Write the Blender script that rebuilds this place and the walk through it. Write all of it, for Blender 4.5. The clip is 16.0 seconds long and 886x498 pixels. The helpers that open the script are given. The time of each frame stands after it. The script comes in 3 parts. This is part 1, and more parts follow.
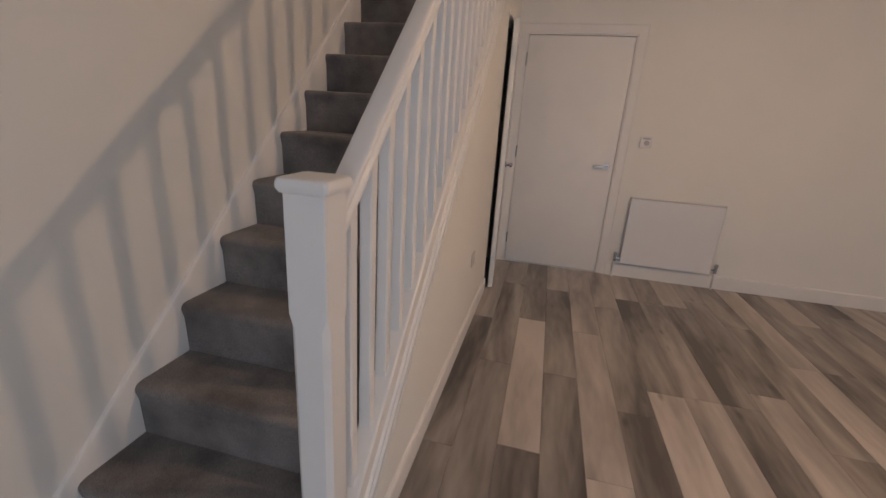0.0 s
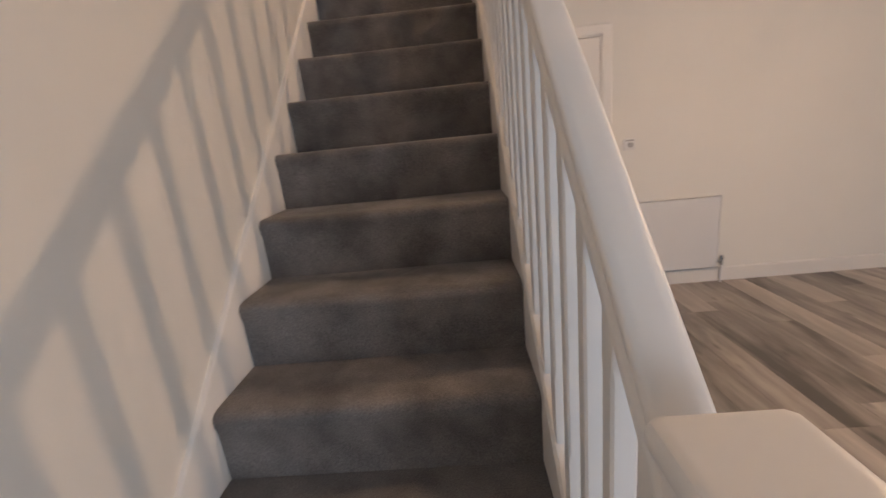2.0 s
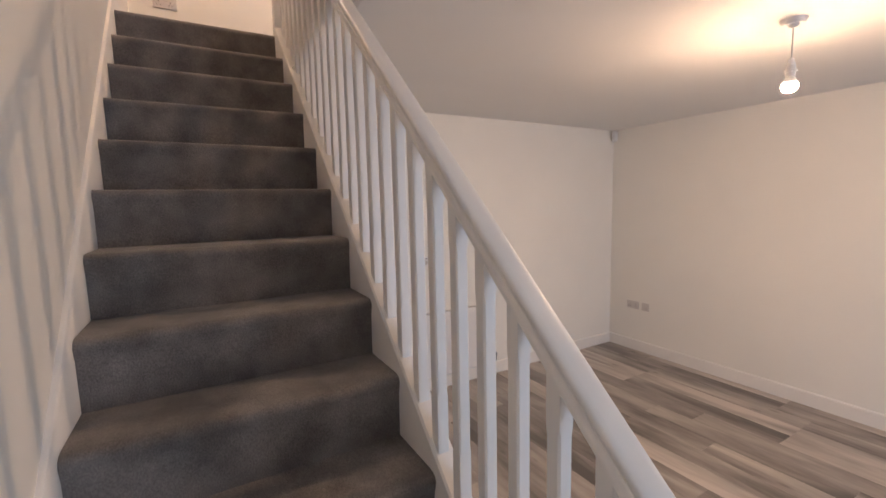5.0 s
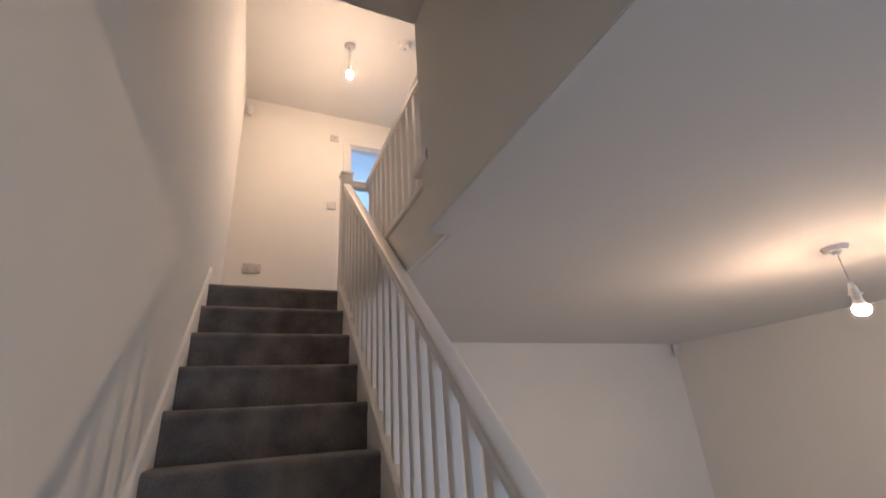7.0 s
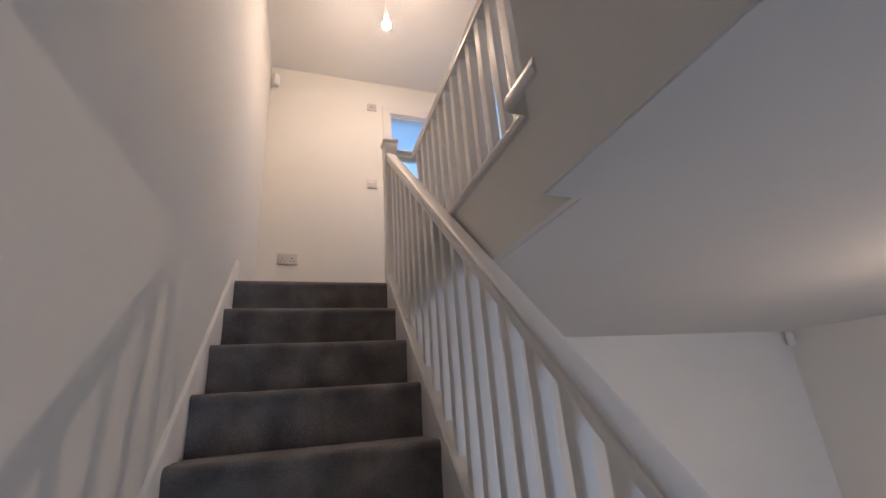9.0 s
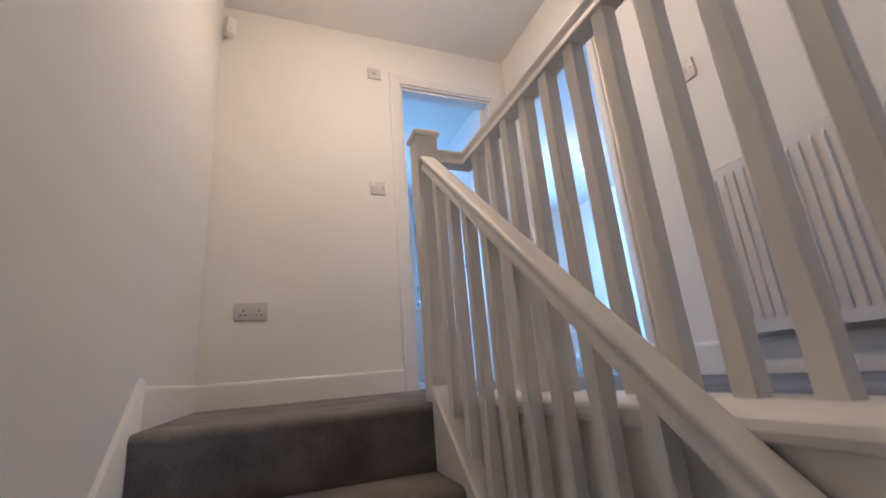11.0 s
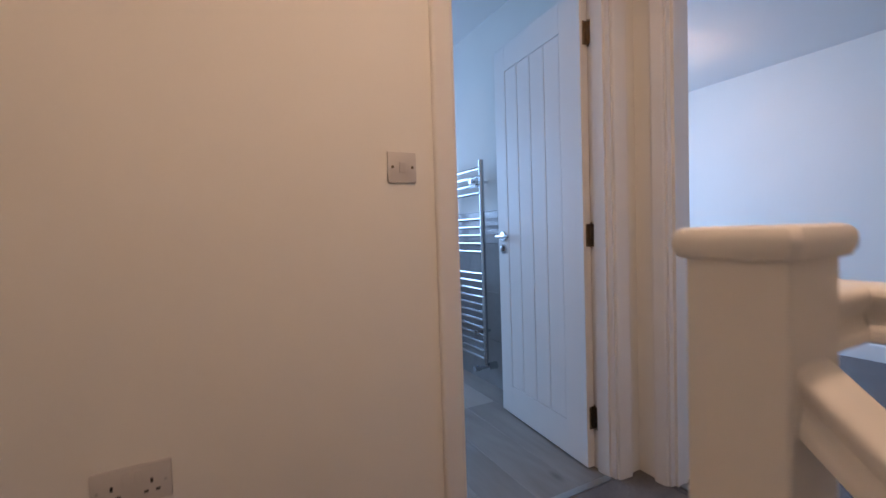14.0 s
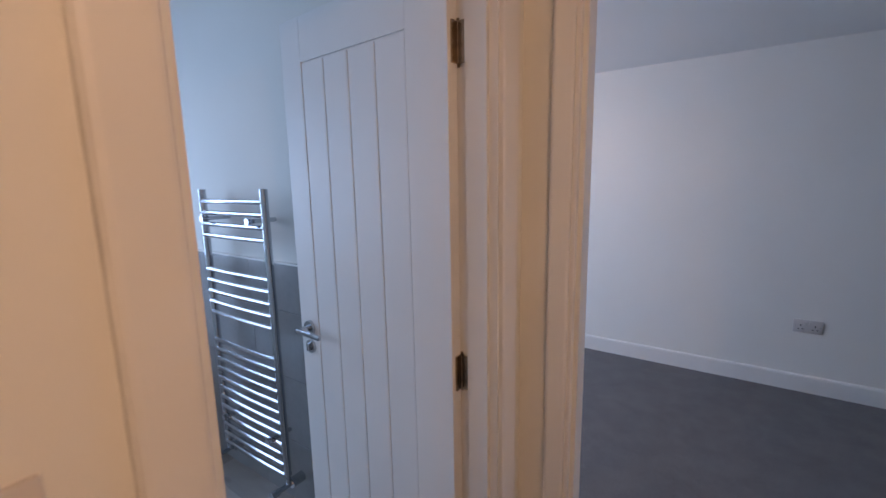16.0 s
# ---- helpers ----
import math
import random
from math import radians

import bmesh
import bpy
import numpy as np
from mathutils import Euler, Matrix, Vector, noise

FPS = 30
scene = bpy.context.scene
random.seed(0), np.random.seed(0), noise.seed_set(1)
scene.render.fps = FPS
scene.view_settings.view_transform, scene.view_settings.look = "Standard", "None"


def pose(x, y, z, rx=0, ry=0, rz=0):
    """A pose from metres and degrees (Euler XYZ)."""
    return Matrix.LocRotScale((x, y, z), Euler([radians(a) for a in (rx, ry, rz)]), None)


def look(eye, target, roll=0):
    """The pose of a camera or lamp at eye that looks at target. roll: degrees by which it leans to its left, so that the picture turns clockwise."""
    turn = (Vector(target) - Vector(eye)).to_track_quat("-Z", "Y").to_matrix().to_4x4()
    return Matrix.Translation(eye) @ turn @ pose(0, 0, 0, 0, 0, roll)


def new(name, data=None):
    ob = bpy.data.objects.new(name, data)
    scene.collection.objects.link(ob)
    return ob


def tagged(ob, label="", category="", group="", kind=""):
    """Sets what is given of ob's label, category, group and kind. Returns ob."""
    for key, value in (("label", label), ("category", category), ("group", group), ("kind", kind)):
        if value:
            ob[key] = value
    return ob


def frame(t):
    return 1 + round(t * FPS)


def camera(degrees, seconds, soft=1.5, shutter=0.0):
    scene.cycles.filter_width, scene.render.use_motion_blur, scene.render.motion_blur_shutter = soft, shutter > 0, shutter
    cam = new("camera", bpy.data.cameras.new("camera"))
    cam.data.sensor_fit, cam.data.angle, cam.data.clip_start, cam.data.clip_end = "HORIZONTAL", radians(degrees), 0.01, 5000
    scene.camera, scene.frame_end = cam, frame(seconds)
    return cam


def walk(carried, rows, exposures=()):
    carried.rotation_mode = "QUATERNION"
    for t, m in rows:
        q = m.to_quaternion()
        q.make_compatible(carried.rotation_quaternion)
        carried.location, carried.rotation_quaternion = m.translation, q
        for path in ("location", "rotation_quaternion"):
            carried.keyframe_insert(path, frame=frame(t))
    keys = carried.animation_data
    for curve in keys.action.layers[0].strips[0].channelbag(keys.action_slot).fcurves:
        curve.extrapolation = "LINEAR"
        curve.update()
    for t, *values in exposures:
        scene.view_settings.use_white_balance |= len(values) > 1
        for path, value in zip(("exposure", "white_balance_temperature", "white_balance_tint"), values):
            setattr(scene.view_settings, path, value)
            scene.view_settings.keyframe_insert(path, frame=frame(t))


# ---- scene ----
cam = camera(92.8, 16.0, shutter=0.3)
PATH = [
    (0, (1.203, 0.022, 1.292), (0.774, 1.878, 0.684), 3.7),
    (0.5, (1.012, 0.21, 1.297), (0.565, 2.072, 0.72), 2.0),
    (1, (0.866, 0.336, 1.336), (0.257, 2.165, 0.804), 0.7),
    (1.5, (0.713, 0.428, 1.33), (0.313, 2.32, 0.819), -2.3),
    (2, (0.632, 0.504, 1.372), (0.528, 2.434, 0.858), -5.8),
    (2.5, (0.545, 0.524, 1.351), (1.186, 2.372, 0.932), -2.3),
    (3, (0.434, 0.48, 1.38), (1.404, 2.182, 0.978), -1.2),
    (5.5, (0.273, 0.68, 1.756), (1.259, 2.419, 1.685), -2.0),
    (6, (0.26, 0.68, 1.795), (1.127, 2.473, 1.97), -1.8),
    (6.5, (0.265, 0.674, 1.817), (1.085, 2.446, 2.251), -2.5),
    (7, (0.291, 0.666, 1.851), (1.064, 2.353, 2.599), -4.0),
    (7.5, (0.283, 0.72, 1.86), (1.036, 2.369, 2.706), -4.9),
    (8, (0.33, 0.797, 1.867), (0.974, 2.506, 2.682), -3.8),
    (10.5, (0.342, 2.026, 2.648), (0.986, 3.84, 3.192), -5.1),
    (11, (0.329, 2.202, 2.824), (1.042, 3.988, 3.373), -4.7),
    (11.5, (0.348, 2.394, 2.966), (1.133, 4.15, 3.515), -4.2),
    (12, (0.33, 2.576, 3.108), (1.179, 4.321, 3.59), -4.4),
    (12.5, (0.339, 2.76, 3.247), (1.26, 4.519, 3.481), -2.8),
    (13, (0.374, 2.968, 3.409), (1.3, 4.738, 3.5), -2.4),
    (13.5, (0.395, 3.157, 3.535), (1.309, 4.936, 3.532), -1.0),
    (14, (0.403, 3.359, 3.704), (1.314, 5.138, 3.625), -1.9),
    (14.5, (0.444, 3.589, 3.814), (1.633, 5.191, 3.674), -0.5),
    (15, (0.562, 3.752, 3.937), (2.008, 5.111, 3.689), -1.2),
    (15.5, (0.67, 3.89, 4.073), (2.255, 5.07, 3.765), -1.5),
    (16, (0.83, 4.042, 4.157), (2.458, 5.158, 3.831), -1.1),
]
EXPOSURES = [(0, 0.76, 7050, 19), (0.5, 0.73, 7100, 19), (1, 0.98, 7200, 19), (2, 1.32, 7100, 18), (3, 1.51, 6600, 17), (5.5, 1.33, 6600, 18), (6.5, 1.02, 6200, 15),
             (7, 0.80, 6100, 14), (8.2, 0.68, 5750, 13), (10.5, 0.88, 5300, 10), (11, 0.55, 5350, 10), (11.5, 0.43, 5450, 11), (13, 0.24, 5850, 13), (13.5, 0.15, 6050, 15), (14, -0.16, 6350, 20),
             (15, -0.32, 6800, 23), (16, -0.32, 7300, 25)]
walk(cam, [(t, look(eye, target, roll)) for t, eye, target, roll in PATH], EXPOSURES)

# ---- world and lights ----
world = bpy.data.worlds.new("world")
scene.world = world
world.use_nodes = True
wn = world.node_tree
sky = wn.nodes.new("ShaderNodeTexSky")
sky.sky_type = "NISHITA"
sky.sun_disc = False
sky.sun_elevation, sky.sun_rotation = radians(25), radians(120)
wn.nodes["Background"].inputs["Strength"].default_value = 0.10
wn.links.new(sky.outputs["Color"], wn.nodes["Background"].inputs["Color"])

BULB_LIVING, BULB_LANDING, BULB_BEDROOM = 800.0, 760.0, 400.0
BULB_COLOR = (1.0, 0.68, 0.43, 1)
DAY = (0.35, 0.61, 1.0)


def window_light(name, m, w, h, watts, color=DAY):
    data = bpy.data.lights.new(name, "AREA")
    data.shape, data.size, data.size_y, data.energy, data.color = "RECTANGLE", w, h, watts, color
    ob = new(name, data)
    ob.matrix_world = m
    return ob


window_light("window_light_living", pose(2.4, -2.36, 1.05, 90, 0, 0), 1.35, 1.85, 19, (0.56, 0.76, 1.0))
window_light("window_light_bathroom", pose(0.85, 6.94, 4.12, -78, 0, 0), 1.1, 0.95, 28)
window_light("window_light_bedroom", pose(2.75, 7.08, 4.12, -74, 0, 0), 1.08, 1.0, 56)

# ---- materials ----


def material(name, color, rough=0.5, metal=0.0, var=0.05, scale=3.0, bump=0.0, bump_scale=200.0, fine=0.0, emit=0.0, spec=0.5, coat=0.0, sheen=0.0):
    """A principled material with large mottling, fine grain and a bump."""
    m = bpy.data.materials.new(name)
    m.use_nodes = True
    nt = m.node_tree
    b = nt.nodes["Principled BSDF"]
    b.inputs["Roughness"].default_value = rough
    b.inputs["Metallic"].default_value = metal
    b.inputs["Specular IOR Level"].default_value = spec
    b.inputs["Coat Weight"].default_value = coat
    b.inputs["Sheen Weight"].default_value, b.inputs["Sheen Roughness"].default_value = sheen, 0.45
    co = nt.nodes.new("ShaderNodeNewGeometry")
    n1 = nt.nodes.new("ShaderNodeTexNoise")
    n1.inputs["Scale"].default_value, n1.inputs["Detail"].default_value = scale, 4
    nt.links.new(co.outputs["Position"], n1.inputs["Vector"])
    ramp = nt.nodes.new("ShaderNodeMapRange")
    ramp.inputs["From Min"].default_value, ramp.inputs["From Max"].default_value = 0.3, 0.7
    ramp.inputs["To Min"].default_value, ramp.inputs["To Max"].default_value = 1 - var, 1 + var
    nt.links.new(n1.outputs["Fac"], ramp.inputs["Value"])
    n2 = nt.nodes.new("ShaderNodeTexNoise")
    n2.inputs["Scale"].default_value, n2.inputs["Detail"].default_value = bump_scale, 3
    nt.links.new(co.outputs["Position"], n2.inputs["Vector"])
    grain = nt.nodes.new("ShaderNodeMapRange")
    grain.inputs["From Min"].default_value, grain.inputs["From Max"].default_value = 0.3, 0.7
    grain.inputs["To Min"].default_value, grain.inputs["To Max"].default_value = 1 - fine, 1 + fine
    nt.links.new(n2.outputs["Fac"], grain.inputs["Value"])
    mul = nt.nodes.new("ShaderNodeMath")
    mul.operation = "MULTIPLY"
    nt.links.new(ramp.outputs["Result"], mul.inputs[0])
    nt.links.new(grain.outputs["Result"], mul.inputs[1])
    mix = nt.nodes.new("ShaderNodeVectorMath")
    mix.operation = "SCALE"
    mix.inputs[0].default_value = color[:3]
    nt.links.new(mul.outputs["Value"], mix.inputs["Scale"])
    nt.links.new(mix.outputs["Vector"], b.inputs["Base Color"])
    if bump:
        bm_ = nt.nodes.new("ShaderNodeBump")
        bm_.inputs["Strength"].default_value = bump
        bm_.inputs["Distance"].default_value = 0.002
        nt.links.new(n2.outputs["Fac"], bm_.inputs["Height"])
        nt.links.new(bm_.outputs["Normal"], b.inputs["Normal"])
    if emit:
        b.inputs["Emission Color"].default_value = BULB_COLOR
        b.inputs["Emission Strength"].default_value = emit
    return m


M_WALL = material("wall_paint", (0.785, 0.768, 0.724), 0.75, var=0.02, scale=1.5, bump=0.15, bump_scale=90, spec=0.25)
M_CEIL = material("ceiling_paint", (0.78, 0.77, 0.75), 0.85, var=0.015, scale=1.2, bump=0.1, bump_scale=120, spec=0.2)
M_TRIM = material("white_gloss_paint", (0.765, 0.745, 0.715), 0.42, var=0.02, scale=6, bump=0.05, bump_scale=60)
M_DOOR = material("white_satin_door", (0.78, 0.77, 0.75), 0.48, var=0.02, scale=4, bump=0.08, bump_scale=150)
# strong mottling paints in how unevenly the pile catches the light
M_CARPET = material("grey_pile_carpet", (0.172, 0.159, 0.152), 0.97, var=0.36, scale=6.5, bump=0.7, bump_scale=260, fine=0.26, spec=0.05, sheen=0.25)
M_BEDCARPET = material("bedroom_carpet", (0.132, 0.125, 0.126), 0.97, var=0.10, scale=9, bump=0.7, bump_scale=260, fine=0.24, spec=0.05, sheen=0.2)
M_PLASTIC = material("white_plastic", (0.74, 0.73, 0.72), 0.3, var=0.01)
M_PLATE = material("faceplate_plastic", (0.58, 0.55, 0.53), 0.35, var=0.01)
M_GREYPLASTIC = material("grey_plastic", (0.42, 0.41, 0.40), 0.35, var=0.02)
M_DARK = material("slot_shade", (0.012, 0.012, 0.012), 0.6, var=0.02)
M_CHROME = material("polished_chrome", (0.54, 0.56, 0.59), 0.16, 1.0, var=0.02)
M_SATIN = material("satin_nickel", (0.42, 0.42, 0.42), 0.38, 1.0, var=0.03)
M_BRASS = material("tarnished_brass", (0.30, 0.235, 0.17), 0.25, 1.0, var=0.12, scale=40)
M_RAD = material("radiator_enamel", (0.72, 0.72, 0.72), 0.38, var=0.01)
M_TILE = material("grey_wall_tile", (0.30, 0.30, 0.30), 0.25, var=0.10, scale=3, fine=0.03, bump_scale=40)
M_GROUT = material("grey_grout", (0.40, 0.40, 0.39), 0.9, var=0.05)
M_CERAMIC = material("white_ceramic", (0.82, 0.82, 0.82), 0.08, var=0.01)
M_MIRROR = material("mirror_glass", (0.85, 0.87, 0.88), 0.02, 1.0, var=0.005)
M_MORTAR = material("plank_underlay", (0.05, 0.045, 0.04), 0.9, var=0.1)
M_BULBS = {}
for key, strength in (("living", BULB_LIVING), ("landing", BULB_LANDING), ("bedroom", BULB_BEDROOM)):
    M_BULBS[key] = material("lit_bulb_" + key, (0.9, 0.85, 0.75), 0.4, emit=strength)


def wood_planks(name, dark, light, rough, spread=0.46):
    """Wood-effect boards: each board its own tone, long grain along local y, knots and streaks."""
    m = bpy.data.materials.new(name)
    m.use_nodes = True
    nt = m.node_tree
    b = nt.nodes["Principled BSDF"]
    b.inputs["Roughness"].default_value = rough
    info = nt.nodes.new("ShaderNodeObjectInfo")
    co = nt.nodes.new("ShaderNodeTexCoord")
    shift = nt.nodes.new("ShaderNodeVectorMath")
    shift.operation = "MULTIPLY_ADD"
    shift.inputs[1].default_value = (5.0, 0.8, 1.0)
    nt.links.new(co.outputs["Object"], shift.inputs[0])
    big = nt.nodes.new("ShaderNodeMath")
    big.operation = "MULTIPLY"
    big.inputs[1].default_value = 61.0
    nt.links.new(info.outputs["Random"], big.inputs[0])
    comb = nt.nodes.new("ShaderNodeCombineXYZ")
    nt.links.new(big.outputs[0], comb.inputs[0])
    nt.links.new(big.outputs[0], comb.inputs[1])
    nt.links.new(comb.outputs[0], shift.inputs[2])
    streak = nt.nodes.new("ShaderNodeTexNoise")
    streak.inputs["Scale"].default_value, streak.inputs["Detail"].default_value, streak.inputs["Distortion"].default_value = 1.0, 3.0, 0.6
    nt.links.new(shift.outputs[0], streak.inputs["Vector"])
    fine = nt.nodes.new("ShaderNodeTexNoise")
    fine.inputs["Scale"].default_value, fine.inputs["Detail"].default_value = 7.0, 6
    nt.links.new(shift.outputs[0], fine.inputs["Vector"])
    # each board's own paleness comes from its object colour
    pale = nt.nodes.new("ShaderNodeSeparateColor")
    nt.links.new(info.outputs["Color"], pale.inputs["Color"])
    tone = nt.nodes.new("ShaderNodeMath")
    tone.operation = "MULTIPLY_ADD"
    tone.inputs[1].default_value, tone.inputs[2].default_value = spread, -spread / 2
    nt.links.new(pale.outputs["Red"], tone.inputs[0])
    s1 = nt.nodes.new("ShaderNodeMath")
    s1.operation = "ADD"
    nt.links.new(streak.outputs["Fac"], s1.inputs[0])
    nt.links.new(tone.outputs[0], s1.inputs[1])
    s2 = nt.nodes.new("ShaderNodeMath")
    s2.operation = "MULTIPLY_ADD"
    s2.inputs[1].default_value = 0.20
    nt.links.new(fine.outputs["Fac"], s2.inputs[0])
    nt.links.new(s1.outputs[0], s2.inputs[2])
    ramp = nt.nodes.new("ShaderNodeValToRGB")
    ramp.color_ramp.elements[0].position, ramp.color_ramp.elements[0].color = 0.37, (*dark, 1)
    ramp.color_ramp.elements[1].position, ramp.color_ramp.elements[1].color = 0.86, (*light, 1)
    nt.links.new(s2.outputs[0], ramp.inputs["Fac"])
    # knots
    kn = nt.nodes.new("ShaderNodeVectorMath")
    kn.operation = "MULTIPLY_ADD"
    kn.inputs[1].default_value = (7.0, 2.6, 1.0)
    nt.links.new(co.outputs["Object"], kn.inputs[0])
    nt.links.new(comb.outputs[0], kn.inputs[2])
    vor = nt.nodes.new("ShaderNodeTexVoronoi")
    vor.inputs["Scale"].default_value = 1.0
    nt.links.new(kn.outputs[0], vor.inputs["Vector"])
    kr = nt.nodes.new("ShaderNodeMapRange")
    kr.inputs["From Min"].default_value, kr.inputs["From Max"].default_value = 0.03, 0.14
    kr.inputs["To Min"].default_value, kr.inputs["To Max"].default_value = 0.55, 1.0
    nt.links.new(vor.outputs["Distance"], kr.inputs["Value"])
    sc = nt.nodes.new("ShaderNodeVectorMath")
    sc.operation = "SCALE"
    nt.links.new(ramp.outputs["Color"], sc.inputs[0])
    nt.links.new(kr.outputs["Result"], sc.inputs["Scale"])
    nt.links.new(sc.outputs["Vector"], b.inputs["Base Color"])
    bu = nt.nodes.new("ShaderNodeBump")
    bu.inputs["Strength"].default_value, bu.inputs["Distance"].default_value = 0.25, 0.001
    nt.links.new(fine.outputs["Fac"], bu.inputs["Height"])
    nt.links.new(bu.outputs["Normal"], b.inputs["Normal"])
    return m


M_LAMINATE = wood_planks("weathered_oak_laminate", (0.090, 0.082, 0.076), (0.54, 0.485, 0.440), 0.36, 0.33)
M_VINYL = wood_planks("pale_grey_vinyl", (0.20, 0.19, 0.175), (0.40, 0.385, 0.36), 0.4)

glass = bpy.data.materials.new("window_glass")
glass.use_nodes = True
gb = glass.node_tree.nodes["Principled BSDF"]
gb.inputs["Transmission Weight"].default_value, gb.inputs["Roughness"].default_value = 1.0, 0.02
gb.inputs["Base Color"].default_value = (0.95, 0.97, 0.98, 1)

# ---- mesh helpers ----


def box(bm, x0, y0, z0, x1, y1, z1, bevel=0.0):
    """A box between two corners, its edges rounded where bevel is given."""
    made = bmesh.ops.create_cube(bm, size=1.0)["verts"]
    for v in made:
        v.co = Vector((x0 + (v.co.x + 0.5) * (x1 - x0), y0 + (v.co.y + 0.5) * (y1 - y0), z0 + (v.co.z + 0.5) * (z1 - z0)))
    if bevel:
        edges = list({e for v in made for e in v.link_edges})
        bmesh.ops.bevel(bm, geom=edges, offset=bevel, segments=2, profile=0.5, affect="EDGES")
    return bm


def boxes(*rows, bevel=0.0):
    bm = bmesh.new()
    for r in rows:
        box(bm, *r, bevel=bevel)
    return bm


def tube(bm, p0, p1, r0, r1=None, seg=14):
    """A round bar from p0 to p1."""
    p0, p1 = Vector(p0), Vector(p1)
    way = p1 - p0
    m = Matrix.Translation((p0 + p1) / 2) @ way.to_track_quat("Z", "Y").to_matrix().to_4x4()
    bmesh.ops.create_cone(bm, cap_ends=True, segments=seg, radius1=r0, radius2=r0 if r1 is None else r1, depth=way.length, matrix=m)
    return bm


def ball(bm, c, r, sx=1.0, sy=1.0, sz=1.0, u=16, v=10):
    bmesh.ops.create_uvsphere(bm, u_segments=u, v_segments=v, radius=r, matrix=Matrix.Translation(c) @ Matrix.Diagonal((sx, sy, sz, 1)))
    return bm


def sweep(bm, rings, closed=True):
    """Joins rings of equal length into a skin with capped ends."""
    rows = [[bm.verts.new(p) for p in ring] for ring in rings]
    n = len(rows[0])
    for a, b in zip(rows, rows[1:]):
        for i in range(n if closed else n - 1):
            bm.faces.new((a[i], a[(i + 1) % n], b[(i + 1) % n], b[i]))
    bm.faces.new(list(reversed(rows[0])))
    bm.faces.new(rows[-1])
    bmesh.ops.recalc_face_normals(bm, faces=bm.faces[:])
    return bm


def link(name, bm, mat, smooth=False):
    mesh = bpy.data.meshes.new(name)
    bm.to_mesh(mesh)
    bm.free()
    mesh.materials.append(mat)
    if smooth:
        for p in mesh.polygons:
            p.use_smooth = True
        mesh.set_sharp_from_angle(angle=radians(35))
    return new(name, mesh)


BASE = {}


def part(name, bm, mat, parent, label="", smooth=False):
    """One mesh under a thing or under a part. Under a thing with a base its shape is given in world metres, else in the thing's own."""
    ob = link(name, bm, mat, smooth)
    ob.parent = parent
    base = BASE.get(parent.name)
    if base:
        ob.matrix_parent_inverse = Matrix.Translation(-Vector(base))
    return tagged(ob, label=label)


def structure(name, bm, mat, label, category, smooth=False):
    return tagged(link(name, bm, mat, smooth), label=label, category=category, kind="structure")


def thing(name, label, category, group="", kind="", m=None, base=None):
    ob = new(name)
    if base:
        ob.location = base
        BASE[ob.name] = base
    if m is not None:
        ob.matrix_basis = m
    return tagged(ob, label=label, category=category, group=group, kind=kind)

# ---- plan ----
RISE, GO, STEPS = 0.195, 0.216, 14
Y1 = 0.712                      # nose of the first step
LAND = RISE * STEPS             # landing floor
Y_TOP = Y1 + GO * (STEPS - 1)   # nose of the landing
XW, XE = -0.027, 4.41            # living room, between the long walls
YF, YB = -2.4, 3.89             # front and back of the living room
XS = 0.778                      # inner face of the open string
CEIL, UCEIL = 2.440, 4.993
XU, YE = 1.830, 4.483           # landing: long wall and end wall
YWALL = 1.872                   # end of the wall beside the stairwell
XP = 0.784                      # its face towards the stairs
XB, YR = 4.30, 7.0 
XBE = 1.872                     # tiled wall of the bathroom             # bedroom far wall, rear wall
SLOPE = RISE / GO


def pitch(y):
    """Height of the line through the step noses."""
    return RISE + (y - Y1) * SLOPE


# ---- living room shell ----
T = 0.12
floor = structure("floor", boxes((XW, YF, -0.15, XE, YB, -0.010)), M_MORTAR, "grey oak-effect laminate floor of the living room", "floor")
structure("wall_west", boxes((XW - 0.25, YF, -0.15, XW, YR, 5.2)), M_WALL, "smooth off-white painted wall beside the stairs", "wall")
structure("wall_east", boxes((XE, YF, -0.15, XE + 0.25, YB + T, CEIL + 0.25)), M_WALL, "smooth off-white painted living room wall", "wall")
DX0, DX1, DZ = 0.912, 1.750, 1.965   # kitchen door opening
structure("wall_back", boxes((XW, YB, -0.15, DX0, YB + T, CEIL + 0.25), (DX1, YB, -0.15, XE, YB + T, CEIL + 0.25),
                             (DX0, YB, DZ, DX1, YB + T, CEIL + 0.25), (DX0, YB, -0.15, DX1, YB + T, -0.012)), M_WALL, "off-white painted wall with the kitchen door", "wall")
WX0, WX1, WZ0, WZ1 = 1.7, 3.1, 0.10, 2.05
structure("wall_front", boxes((XW - 0.25, YF - 0.25, -0.15, WX0, YF, CEIL + 0.3), (WX1, YF - 0.25, -0.15, XE + 0.25, YF, CEIL + 0.3),
                              (WX0, YF - 0.25, -0.15, WX1, YF, WZ0), (WX0, YF - 0.25, WZ1, WX1, YF, CEIL + 0.3)), M_WALL, "off-white painted front wall", "wall")
AX_ = 0.855                      # face of the apron below the landing edge
YWELL = 0.45                     # the stairwell begins here
structure("ceiling", boxes((XP + 0.004, YF, CEIL, AX_ + 0.021, YWALL, CEIL + 0.18), (AX_ + 0.021, YF, CEIL, XE, YB, CEIL + 0.18), (XW, YF, CEIL, XP + 0.004, YWELL, CEIL + 0.18)), M_CEIL, "flat white living room ceiling", "ceiling")

